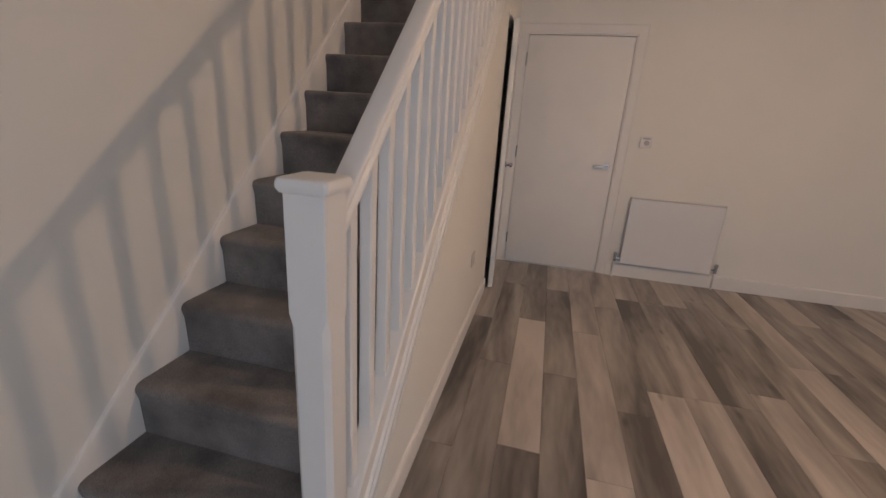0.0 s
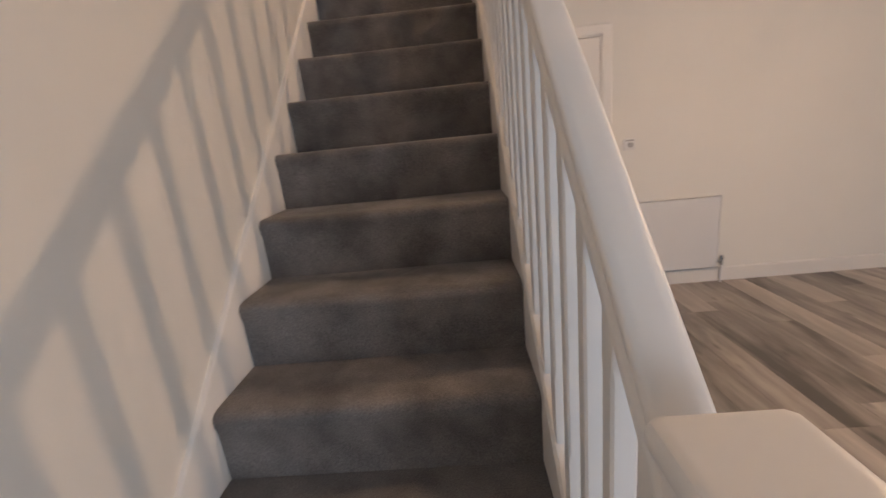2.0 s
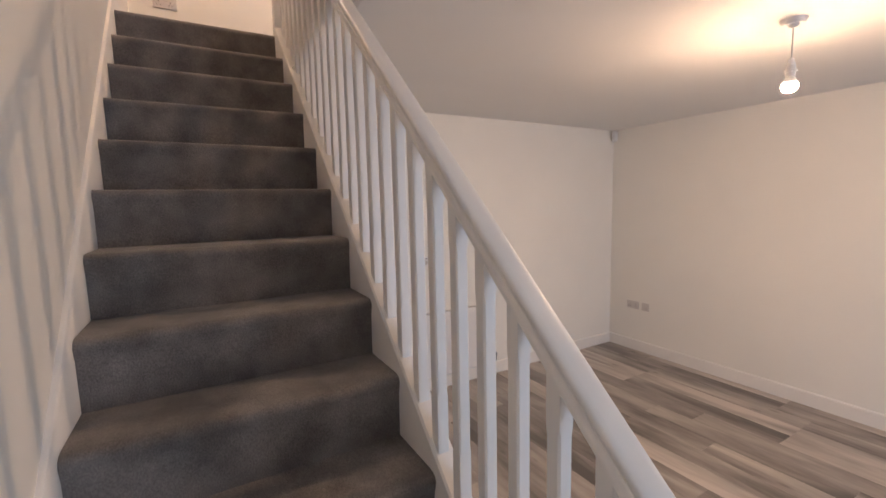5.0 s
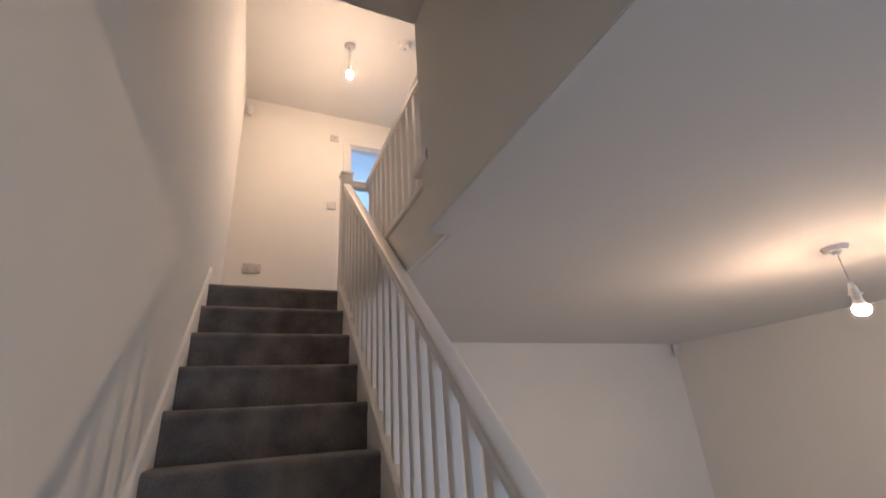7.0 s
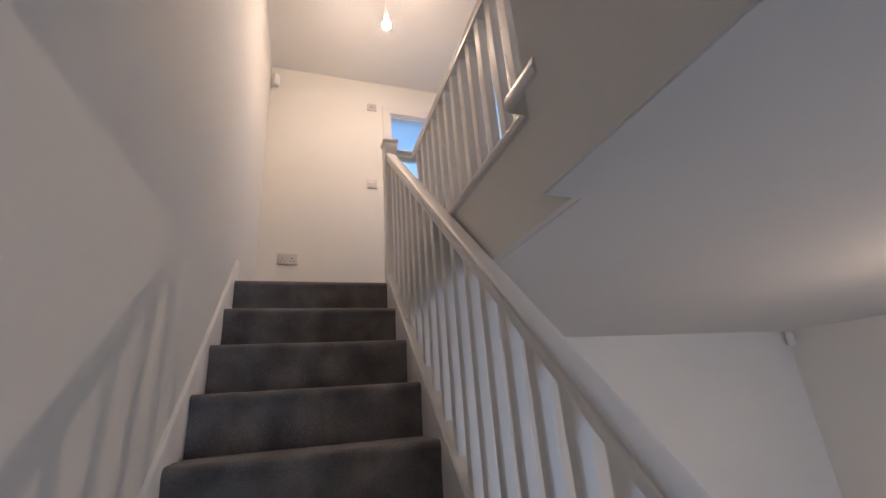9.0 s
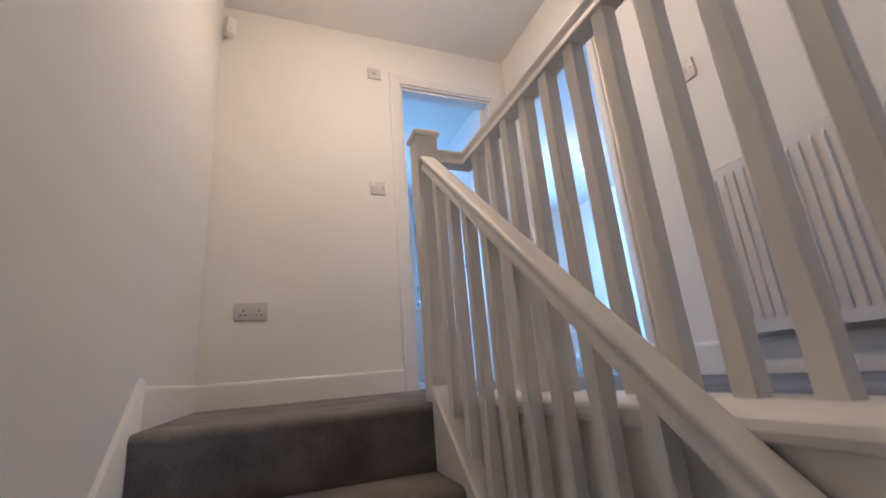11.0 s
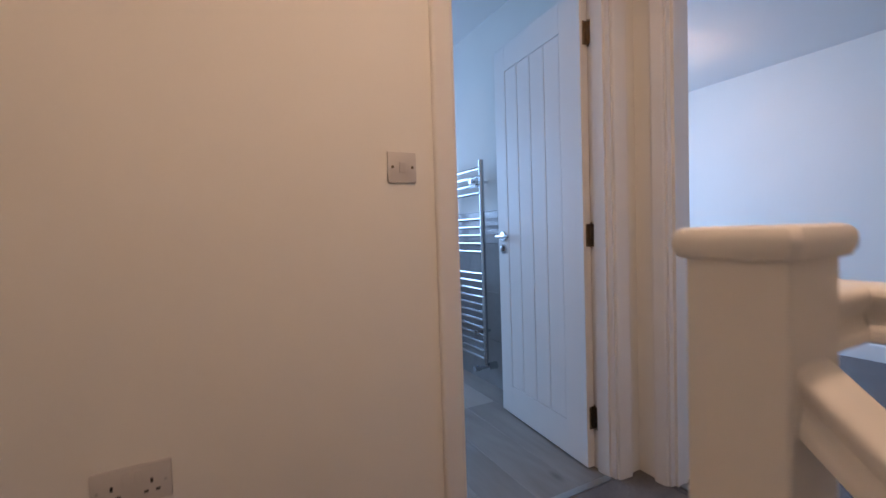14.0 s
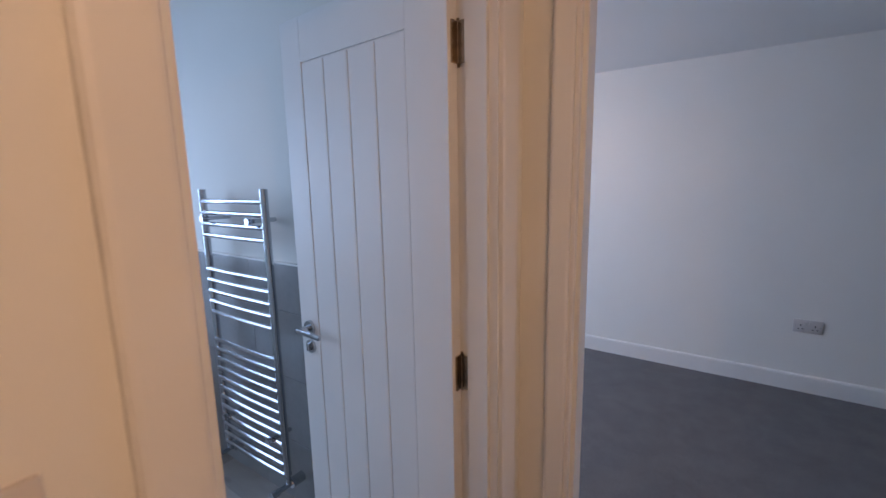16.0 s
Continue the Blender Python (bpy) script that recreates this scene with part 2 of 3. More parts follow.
# wall under the flight: a solid panel below the string
YD0, YD1, DCZ = 3.125, 3.80, 1.93     # cupboard door under the flight
bm = bmesh.new()
lo = [(Y1 + 0.05, 0.0), (YD0, 0.0), (YD0, pitch(YD0) - 0.21), (Y1 + 0.05, 0.02)]
sweep(bm, [[(0.795, y, z) for y, z in lo], [(0.832, y, z) for y, z in lo]])
box(bm, 0.795, YD0, DCZ, 0.832, YB, CEIL)
box(bm, 0.795, YD1, 0.0, 0.832, YB, DCZ)
structure("wall_understairs", bm, M_WALL, "off-white painted panel wall under the staircase", "wall")

# stairwell box: wall beside the flight, header, soffit
structure("wall_stairwell", boxes((XP, YWELL - 0.1, CEIL + 0.002, XP + 0.10, YWALL, UCEIL), (XW, YWELL - 0.1, CEIL + 0.18, XP, YWELL, 3.405)), M_WALL,
          "off-white painted wall enclosing the stairwell", "wall")
structure("ceiling_stairwell", boxes((XW, YWELL - 0.1, 3.405, XP, YWALL - 0.002, 3.525)), M_CEIL, "flat painted soffit over the lower stairs", "ceiling")

# ---- upper floor shell ----
bm = boxes((XP + 0.12, YWALL, LAND - 0.25, XU, Y_TOP + 0.03, LAND - 0.002))
nose = [(Y_TOP + 0.012, LAND - 0.25), (Y_TOP + 0.009, LAND - 0.060), (Y_TOP + 0.004, LAND - 0.042), (Y_TOP + 0.001, LAND - 0.030), (Y_TOP, LAND - 0.020), (Y_TOP + 0.004, LAND - 0.010),
        (Y_TOP + 0.013, LAND - 0.003), (Y_TOP + 0.04, LAND), (YE + 0.02, LAND), (YE + 0.02, LAND - 0.25)]
sweep(bm, [[(XW, y, z) for y, z in nose], [(XU, y, z) for y, z in nose]])
structure("floor_landing", bm, M_CARPET, "dark grey-brown pile carpet of the landing", "carpet", smooth=True)
BX0, BX1, BZ = 1.030, 1.698, LAND + 1.918     # bathroom door opening
structure("wall_landing_end", boxes((XW, YE, LAND - 0.2, BX0, YE + T, UCEIL), (BX1, YE, LAND - 0.2, XBE + 0.118, YE + T, UCEIL), (BX0, YE, BZ, BX1, YE + T, UCEIL)),
          M_WALL, "off-white painted end wall of the landing", "wall")
RY0, RY1 = 3.649, 4.350                        # bedroom door opening
structure("wall_landing_long", boxes((XU, 1.6, LAND - 0.2, XU + T, RY0, UCEIL), (XU, RY1, LAND - 0.2, XU + T, YE, UCEIL), (XU, RY0, BZ, XU + T, RY1, UCEIL)),
          M_WALL, "off-white painted long wall of the landing", "wall")
structure("wall_landing_near", boxes((XP + 0.10, YWALL - 0.12, LAND - 0.2, XU, YWALL - 0.004, UCEIL), (XW, YWALL - 0.12, 3.526, XP, YWALL - 0.002, UCEIL)), M_WALL,
          "off-white painted wall over the stairs", "wall")
structure("ceiling_landing", boxes((XW, YWALL - 0.12, UCEIL, XU, YE + T, UCEIL + 0.2)), M_CEIL, "flat white landing ceiling", "ceiling")
# bathroom
structure("floor_bathroom", boxes((XW, YE + 0.02, LAND - 0.25, XBE - 0.004, YR, LAND - 0.012)), M_MORTAR, "pale grey wood-effect vinyl bathroom floor", "floor")
structure("wall_bathroom_east", boxes((XBE, YE + T, LAND - 0.2, XBE + 0.12, YR, UCEIL)), M_WALL, "off-white painted bathroom wall above grey tiles", "wall")
structure("ceiling_bathroom", boxes((XW, YE + T, UCEIL, XBE + 0.1, YR, UCEIL + 0.2)), M_CEIL, "flat white bathroom ceiling", "ceiling")
BW = (0.25, 1.45, 3.6, 4.65)
EW = (2.15, 3.35, 3.55, 4.7)
structure("wall_rear", boxes((XW - 0.25, YR, LAND - 0.2, BW[0], YR + 0.25, 5.2), (BW[1], YR, LAND - 0.2, EW[0], YR + 0.25, 5.2), (EW[1], YR, LAND - 0.2, XB + 0.25, YR + 0.25, 5.2),
                             (BW[0], YR, LAND - 0.2, BW[1], YR + 0.25, BW[2]), (BW[0], YR, BW[3], BW[1], YR + 0.25, 5.2),
                             (EW[0], YR, LAND - 0.2, EW[1], YR + 0.25, EW[2]), (EW[0], YR, EW[3], EW[1], YR + 0.25, 5.2)), M_WALL, "off-white painted rear wall with two windows", "wall")
# bedroom
structure("floor_bedroom", boxes((XU + 0.004, 2.0, LAND - 0.25, XB, YE, LAND), (XBE + 0.02, YE, LAND - 0.25, XB, YR, LAND)), M_BEDCARPET, "dark slate grey pile carpet of the bedroom", "carpet")
structure("wall_bedroom_east", boxes((XB, 1.9, LAND - 0.2, XB + 0.25, YR, 5.2)), M_WALL, "smooth off-white painted bedroom wall", "wall")
structure("wall_bedroom_near", boxes((XU + T, 1.88, LAND - 0.2, XB, 2.0, 5.2)), M_WALL, "off-white painted bedroom wall", "wall")
structure("ceiling_bedroom", boxes((XU + T, 2.0, UCEIL - 0.06, XB, YE + T, UCEIL + 0.2), (XBE + 0.122, YE + T, UCEIL - 0.06, XB, YR, UCEIL + 0.2)), M_CEIL, "flat white bedroom ceiling", "ceiling")
# unseen slab and upper walls, added to shut out the sky's light
structure("roof", boxes((XW - 0.3, YF - 0.3, 5.2, XE + 0.3, YR + 0.3, 5.3)), M_CEIL, "plain unseen slab closing the top of the house", "roof")
structure("wall_front_upper", boxes((XW - 0.25, YF - 0.25, CEIL + 0.3, XE + 0.25, YF, 5.2), (XE, YF, CEIL + 0.25, XE + 0.25, 2.0, 5.2)), M_WALL, "plain unseen wall closing the upper front", "wall")


def window(name, x0, x1, z0, z1, y, side, label):
    w = tagged(thing(name, label, "window", base=((x0 + x1) / 2, y, z0)), kind="structure")
    f = 0.06
    part("window_frame", boxes((x0, y, z0, x1, y + 0.07, z0 + f), (x0, y, z1 - f, x1, y + 0.07, z1), (x0, y, z0 + f, x0 + f, y + 0.07, z1 - f), (x1 - f, y, z0 + f, x1, y + 0.07, z1 - f),
                               ((x0 + x1) / 2 - 0.03, y, z0 + f, (x0 + x1) / 2 + 0.03, y + 0.07, z1 - f)), M_PLASTIC, w)
    for a, b in ((x0 + f, (x0 + x1) / 2 - 0.03), ((x0 + x1) / 2 + 0.03, x1 - f)):
        p = part("pane", boxes((a, y + 0.03, z0 + f, b, y + 0.04, z1 - f)), glass, w)
        p.visible_shadow = False
    part("window_sill", boxes((x0 - 0.03, y + (0.075 if side > 0 else -0.14), z0 - 0.02, x1 + 0.03, y + (0.20 if side > 0 else -0.005), z0 + 0.004), bevel=0.004), M_TRIM, w)
    return w


window("window_1", WX0, WX1, WZ0, WZ1, YF - 0.16, 1, "white plastic full-height living room window")
window("window_2", BW[0], BW[1], BW[2], BW[3], YR + 0.12, -1, "white plastic bathroom window")
window("window_3", EW[0], EW[1], EW[2], EW[3], YR + 0.12, -1, "white plastic bedroom window")


def skirting(name, x0, y0, x1, y1, z, label, h=0.115, d=0.016):
    """A skirting board with a rounded top along a wall line; its room side lies to the left of the way."""
    p0, p1 = Vector((x0, y0, z)), Vector((x1, y1, z))
    way = (p1 - p0).normalized()
    side = Vector((-way.y, way.x, 0))
    prof = [(0, 0), (d, 0), (d, h - 0.016), (d - 0.001, h - 0.009), (d - 0.004, h - 0.003), (d - 0.009, h), (0, h)]
    bm = bmesh.new()
    sweep(bm, [[p + side * u + Vector((0, 0, v)) for u, v in prof] for p in (p0, p1)])
    return structure(name, bm, M_TRIM, label, "skirting", smooth=True)


skirting("baseboard_1", XE, YB, DX1 + 0.075, YB, 0.0, "white gloss skirting along the living room back wall")
skirting("baseboard_2", XE, YF, XE, YB - 0.02, 0.0, "white gloss skirting along the living room side wall")
skirting("baseboard_3", 0.832, YD0 - 0.03, 0.832, Y1 + 0.14, 0.0, "white gloss skirting below the staircase panel", h=0.10)
skirting("baseboard_4", BX0 - 0.075, YE, XW + 0.0155, YE, LAND, "white gloss skirting on the landing end wall")
skirting("baseboard_5", XW, YE - 0.001, XW, Y_TOP + 0.09, LAND, "white gloss skirting beside the top stair")
skirting("baseboard_6", XU, YWALL + 0.01, XU, RY0 - 0.07, LAND, "white gloss skirting on the landing long wall")
skirting("baseboard_7", XB, 2.0, XB, YR, LAND, "white gloss skirting of the bedroom")


def door_trim(name, label, axis, a0, a1, wall, z0, z1, out, w=0.068, d=0.018, lining=0.0, stop=None):
    """Architrave round an opening and the lining through the wall. axis: the way the opening runs."""
    fr = tagged(thing(name, label, "door frame"), kind="structure")
    prof = [(0.0, 0.0), (0.0, d * 0.55), (0.003, d * 0.70), (0.007, d * 0.76), (w - 0.010, d), (w - 0.004, d * 0.95), (w, d * 0.75), (w, 0.0)]

    def put(u, v, z):
        # u: along the opening, v: out of the wall
        return (u, wall + out * v, z) if axis == "x" else (wall + out * v, u, z)
    for sgn, edge, title in ((-1, a0, "architrave"), (1, a1, "architrave")):
        bm = bmesh.new()
        sweep(bm, [[put(edge + sgn * (0.006 + p), q, z0) for p, q in prof], [put(edge + sgn * (0.006 + p), q, z1 + 0.006 + p) for p, q in prof]])
        part(title, bm, M_TRIM, fr)
    bm = bmesh.new()
    sweep(bm, [[put(a0 - 0.006 - p, q, z1 + 0.006 + p) for p, q in prof], [put(a1 + 0.006 + p, q, z1 + 0.006 + p) for p, q in prof]])
    part("architrave", bm, M_TRIM, fr)
    if lining:
        rows = []
        for e0, e1 in ((a0 - 0.004, a0 + 0.004), (a1 - 0.004, a1 + 0.004)):
            rows.append((e0, e1, z0, z1))
        rows.append((a0 + 0.004, a1 - 0.004, z1 - 0.006, z1 + 0.004))
        for e0, e1, za, zb in rows:
            lo, hi_ = sorted((wall + out * 0.001, wall - out * (lining + 0.001)))
            part("lining", boxes((e0, lo, za, e1, hi_, zb) if axis == "x" else (lo, e0, za, hi_, e1, zb)), M_TRIM, fr)
        if stop:
            lo, hi_ = sorted((wall - out * stop[0], wall - out * stop[1]))
            s = 0.012
            for e0, e1, za, zb in ((a0 + 0.004, a0 + 0.004 + s, z0, z1 - 0.006), (a1 - 0.004 - s, a1 - 0.004, z0, z1 - 0.006), (a0 + 0.004 + s, a1 - 0.004 - s, z1 - 0.006 - s, z1 - 0.006)):
                part("door_stop", boxes((e0, lo, za, e1, hi_, zb) if axis == "x" else (lo, e0, za, hi_, e1, zb)), M_TRIM, fr)
    return fr


door_trim("trim_kitchen_door", "white gloss architrave round the kitchen door", "x", DX0, DX1, YB, 0.0, DZ, -1, d=0.011, lining=0.05)
door_trim("trim_bathroom_door", "white gloss architrave and lining of the bathroom door", "x", BX0, BX1, YE, LAND, BZ, -1, lining=T, stop=(0.02, 0.075))
door_trim("trim_bedroom_door", "white gloss architrave and lining of the bedroom door", "y", RY0, RY1, XU, LAND, BZ, -1, w=0.050, lining=T, stop=(0.02, 0.075))


def hinge(parent, x, y, z, mat, flat=False):
    """A butt hinge: knuckle, one plate on the leaf's edge and one on the lining."""
    bm = bmesh.new()
    tube(bm, (x, y, z - 0.045), (x, y, z + 0.045), 0.006, seg=10)
    tube(bm, (x, y, z - 0.052), (x, y, z - 0.045), 0.0035, seg=8)
    tube(bm, (x, y, z + 0.045), (x, y, z + 0.052), 0.0035, seg=8)
    if not flat:
        box(bm, x - 0.001, y + 0.004, z - 0.045, x + 0.0035, y + 0.024, z + 0.045)
        box(bm, x - 0.026, y + 0.001, z - 0.045, x - 0.004, y + 0.0055, z + 0.045)
        for dz in (-0.03, 0.0, 0.03):
            tube(bm, (x - 0.0025, y + 0.02, z + dz), (x - 0.001, y + 0.02, z + dz), 0.004, seg=8)
    return part("hinge", bm, mat, parent, "polished hinge knuckle" if flat else "tarnished brass butt hinge", smooth=True)


def lever(parent, m, mat, thumb=True, to=1, lock=True):
    """A lever handle on a round rose; m takes x along the lever, y out of the door, z up."""
    bm = bmesh.new()
    tube(bm, (0, 0, 0), (0, 0.009, 0), 0.026, 0.025, seg=24)
    tube(bm, (0, 0.009, 0), (0, 0.046, 0), 0.010, 0.009, seg=14)
    box(bm, min(-0.011 * to, 0.115 * to), 0.040, -0.008, max(-0.011 * to, 0.115 * to), 0.052, 0.009, bevel=0.004)
    bm.transform(m)
    h = part("handle", bm, mat, parent, "metal lever handle on a round rose", smooth=True)
    if not lock:
        return h
    bm = bmesh.new()
    tube(bm, (0, 0, -0.065), (0, 0.008, -0.065), 0.024, 0.023, seg=24)
    if thumb:
        box(bm, -0.004, 0.008, -0.078, 0.004, 0.020, -0.052, bevel=0.0015)
    bm.transform(m)
    part("lock_rose", bm, mat, parent, "polished chrome lock rose", smooth=True)
    return h


def cottage_leaf(w, h, t, boards_=4):
    """A leaf with a panel of upright boards, grooved on both faces. x: from the hinge, y: thickness, z: up."""
    bm = bmesh.new()
    st, sf, top, bot = 0.128, 0.100, 0.128, 0.150
    box(bm, 0, 0, 0, st, t, h, bevel=0.0018)
    box(bm, w - sf, 0, 0, w, t, h, bevel=0.0018)
    box(bm, st, 0.0002, 0, w - sf, t - 0.0002, bot, bevel=0.0012)
    box(bm, st, 0.0002, h - top, w - sf, t - 0.0002, h, bevel=0.0012)
    bw = (w - st - sf) / boards_
    for i in range(boards_):
        box(bm, st + i * bw + 0.0022, 0.0015, bot + 0.004, st + (i + 1) * bw - 0.0022, t - 0.0015, h - top - 0.004, bevel=0.0025)
    box(bm, st, 0.006, bot, w - sf, t - 0.006, h - top)
    return bm


# bathroom door, standing open into the bathroom
bd = thing("door_bathroom", "white grooved cottage door standing open, chrome lever", "door", m=pose(1.690, YE + T - 0.020, LAND + 0.006, 0, 0, 85.6))
part("leaf", cottage_leaf(0.658, 1.902, 0.035), M_DOOR, bd, "white satin leaf with four upright grooved boards")
lever(bd, pose(0.604, 0.035, 0.935), M_CHROME, to=-1)
lever(bd, pose(0.604, 0.0, 0.935, 0, 0, 180), M_CHROME, thumb=False)
for z in (0.203, 0.937, 1.723):
    hinge(bd, -0.004, 0.000, z, M_BRASS)

# bedroom door, open into the bedroom
rd = thing("door_bedroom", "white grooved cottage door opened into the bedroom", "door", m=pose(XU + T + 0.006, RY0 - 0.028, LAND + 0.008, 0, 0, -10))
part("leaf", cottage_leaf(0.692, 1.902, 0.035), M_DOOR, rd, "white satin leaf with four upright grooved boards")
lever(rd, pose(0.632, 0.035, 0.905), M_CHROME, to=-1)
for z in (0.215, 0.945, 1.72):
    hinge(rd, -0.004, 0.000, z, M_BRASS)

# kitchen door, closed
kd = thing("door_kitchen", "closed flush white door with chrome lever in the living room", "door", base=(DX0, YB, 0.0))
part("leaf", boxes((DX0 + 0.007, YB + 0.006, 0.008, DX1 - 0.008, YB + 0.041, DZ - 0.010), bevel=0.002), M_DOOR, kd, smooth=True)
lever(kd, pose(DX1 - 0.065, YB + 0.006, 0.950, 0, 0, 180), M_SATIN, lock=False)
for z in (0.23, 1.02, 1.77):
    hinge(kd, DX0 + 0.004, YB - 0.001, z, M_CHROME, flat=True)

# cupboard door under the flight, ajar
cd = thing("door_cupboard", "narrow white understairs cupboard door standing ajar", "cupboard door", m=pose(0.845, YD1 - 0.005, 0.008, 0, 0, -85.2))
part("leaf", boxes((0.004, -0.035, 0, 0.660, 0.0, 1.915), bevel=0.002), M_DOOR, cd, smooth=True)
bm = bmesh.new()
tube(bm, (0.62, 0.003, 0.96), (0.62, 0.012, 0.96), 0.022, seg=18)
tube(bm, (0.62, 0.012, 0.96), (0.62, 0.034, 0.96), 0.009, seg=12)
ball(bm, (0.62, 0.042, 0.96), 0.017)
part("knob", bm, M_CHROME, cd, "chrome door knob", smooth=True)
structure("trim_cupboard_door", boxes((0.833, YD0 - 0.004, DCZ + 0.004, 0.845, YB - 0.004, DCZ + 0.03)), M_TRIM, "white trim round the understairs cupboard", "trim")

# ---- staircase ----
stair = thing("staircase", "straight flight of stairs in dark grey-brown carpet with white strings", "staircase", base=(0.39, Y1, 0.0))
step = [(0.012, -RISE), (0.009, -0.060), (0.004, -0.042), (0.001, -0.030), (0.0, -0.020), (0.004, -0.010), (0.013, -0.003), (0.030, 0.0),
        (GO + 0.014, 0.0), (GO + 0.014, -RISE)]
step_mesh = None
for k in range(1, STEPS):
    y, z = Y1 + (k - 1) * GO, k * RISE
    if step_mesh is None:
        bm = bmesh.new()
        xs = [-0.010 + (XS + 0.010) * i / 12 for i in range(13)]
        sweep(bm, [[(x, a, b) for a, b in step] for x in xs])
        ob = part("carpeted_step", bm, M_CARPET, stair, "step covered in dark grey-brown pile carpet", smooth=True)
        step_mesh = ob.data
    else:
        ob = new("carpeted_step", step_mesh)
        ob.parent = stair
        tagged(ob, label="step covered in dark grey-brown pile carpet")
    ob.matrix_parent_inverse = Matrix()
    ob.location = Vector((0, y, z)) - Vector((0.39, Y1, 0.0))
# wall string, tall enough to show above the noses, with a rounded top
YS0, YS1 = Y1 - 0.16, Y_TOP + 0.10
prof = [(XW, -0.5), (-0.0105, -0.5), (-0.0105, 0.034), (-0.015, 0.043), (-0.021, 0.046), (XW, 0.046)]
bm = bmesh.new()
sweep(bm, [[(x, y, max(pitch(y) + v, 0.0)) for x, v in prof] for y in (YS0, Y1 + 0.4, Y1 + 1.2, YS1)])
part("wall_string", bm, M_TRIM, stair, "white gloss wall string", smooth=True)
prof = [(XS, -0.20), (0.832, -0.20), (0.832, 0.010), (0.838, 0.014), (0.838, 0.040), (0.832, 0.046), (XS + 0.006, 0.046), (XS, 0.040)]
bm = bmesh.new()
sweep(bm, [[(x, y, max(pitch(y) + v, 0.0)) for x, v in prof] for y in (Y1 + 0.03, Y1 + 0.3, Y1 + 1.5, Y_TOP)])
part("outer_string", bm, M_TRIM, stair, "white gloss outer string with a base rail", smooth=True)
for dz in (-0.085, -0.145):
    bm = bmesh.new()
    b_ = [(0.831, dz), (0.841, dz + 0.006), (0.841, dz + 0.020), (0.831, dz + 0.026)]
    sweep(bm, [[(x, y, max(pitch(y) + v, 0.0)) for x, v in b_] for y in (Y1 + 0.10, Y_TOP - 0.9)])
    part("string_moulding", bm, M_TRIM, stair, smooth=True)

# ---- balustrades ----
NX0, NY0 = 0.797, 0.712
NX1, NY1 = 0.827, 3.566


def rail_x(y):
    return NX0 + (NX1 - NX0) * (y - NY0) / (NY1 - NY0)


def octagon(h, c, z):
    """A ring of a square post of half width h with corners cut by c."""
    return [(h, -h + c, z), (h, h - c, z), (h - c, h, z), (-h + c, h, z), (-h, h - c, z), (-h, -h + c, z), (-h + c, -h, z), (h - c, -h, z)]


def newel_post(parent, x, y, z0, z1, square, foot):
    """A stop-chamfered post with a flat bullnosed cap."""
    h = 0.0415
    bm = bmesh.new()
    sweep(bm, [octagon(h, 0.002, 0), octagon(h, 0.002, foot), octagon(h, 0.012, foot + 0.03), octagon(h, 0.012, z1 - z0 - square - 0.03),
               octagon(h, 0.002, z1 - z0 - square), octagon(h, 0.002, z1 - z0 - 0.028)])
    bm.transform(Matrix.Translation((x, y, z0)))
    post = part("newel_post", bm, M_TRIM, parent, "white stop-chamfered newel post", smooth=True)
    c = 0.0525
    bm = bmesh.new()
    rings = []
    for dz, cut in ((-0.030, 0.012), (-0.027, 0.004), (-0.020, 0.0005), (-0.013, 0.0), (-0.007, 0.001), (-0.0025, 0.0035), (-0.0006, 0.0075), (0.0, 0.012), (0.0, 0.018)):
        rings.append(octagon(c - cut, 0.006, dz))
    sweep(bm, rings)
    bm.transform(Matrix.Translation((x, y, z1)))
    part("cap", bm, M_TRIM, post, "flat square cap with a rounded edge", smooth=True)
    return post


HALF = [(0.0270, -0.0580), (0.0285, -0.0565), (0.0287, -0.0465), (0.0272, -0.0428), (0.0238, -0.0388), (0.0216, -0.0342), (0.0214, -0.0300), (0.0238, -0.0250),
        (0.0270, -0.0196), (0.0288, -0.0130), (0.0284, -0.0075), (0.0262, -0.0038), (0.0222, -0.0016), (0.0120, -0.0003)]
RAIL = HALF + [(-u, v) for u, v in reversed(HALF)]

bal = thing("balustrade_stairs", "white painted stair balustrade with square balusters", "balustrade", base=(NX0, NY0, 0.0))
newel_post(bal, NX0, NY0, 0.0, 1.172, 0.265, 0.20)
newel_post(bal, NX1, NY1, LAND - 0.33, 3.701, 0.262, 0.42)
bm = bmesh.new()
OVER = 0.849
sweep(bm, [[(rail_x(y) + u, y, pitch(y) + OVER + 0.006 + v * 1.0) for u, v in RAIL] for y in (NY0 + 0.040, 1.6, 2.6, NY1 - 0.040)])
part("handrail", bm, M_TRIM, bal, "moulded white handrail with a rounded top", smooth=True)
hb = 0.0165
length = OVER - 0.078
bm = bmesh.new()
rings = []
for f, c in ((-0.04, 0.001), (0.14, 0.001), (0.16, 0.004), (length - 0.13, 0.004), (length - 0.11, 0.001), (length + 0.012, 0.001)):
    rings.append(octagon(hb, c, f))
sweep(bm, rings)
baluster_mesh = None
n = 25
for i in range(n):
    y = NY0 + 0.125 + i * 0.1085
    if baluster_mesh is None:
        ob = part("baluster", bm, M_TRIM, bal, smooth=True)
        baluster_mesh = ob.data
    else:
        ob = new("baluster", baluster_mesh)
        ob.parent = bal
    ob.matrix_parent_inverse = Matrix()
    ob.location = Vector((rail_x(y), y, pitch(y) + 0.040)) - Vector((NX0, NY0, 0.0))

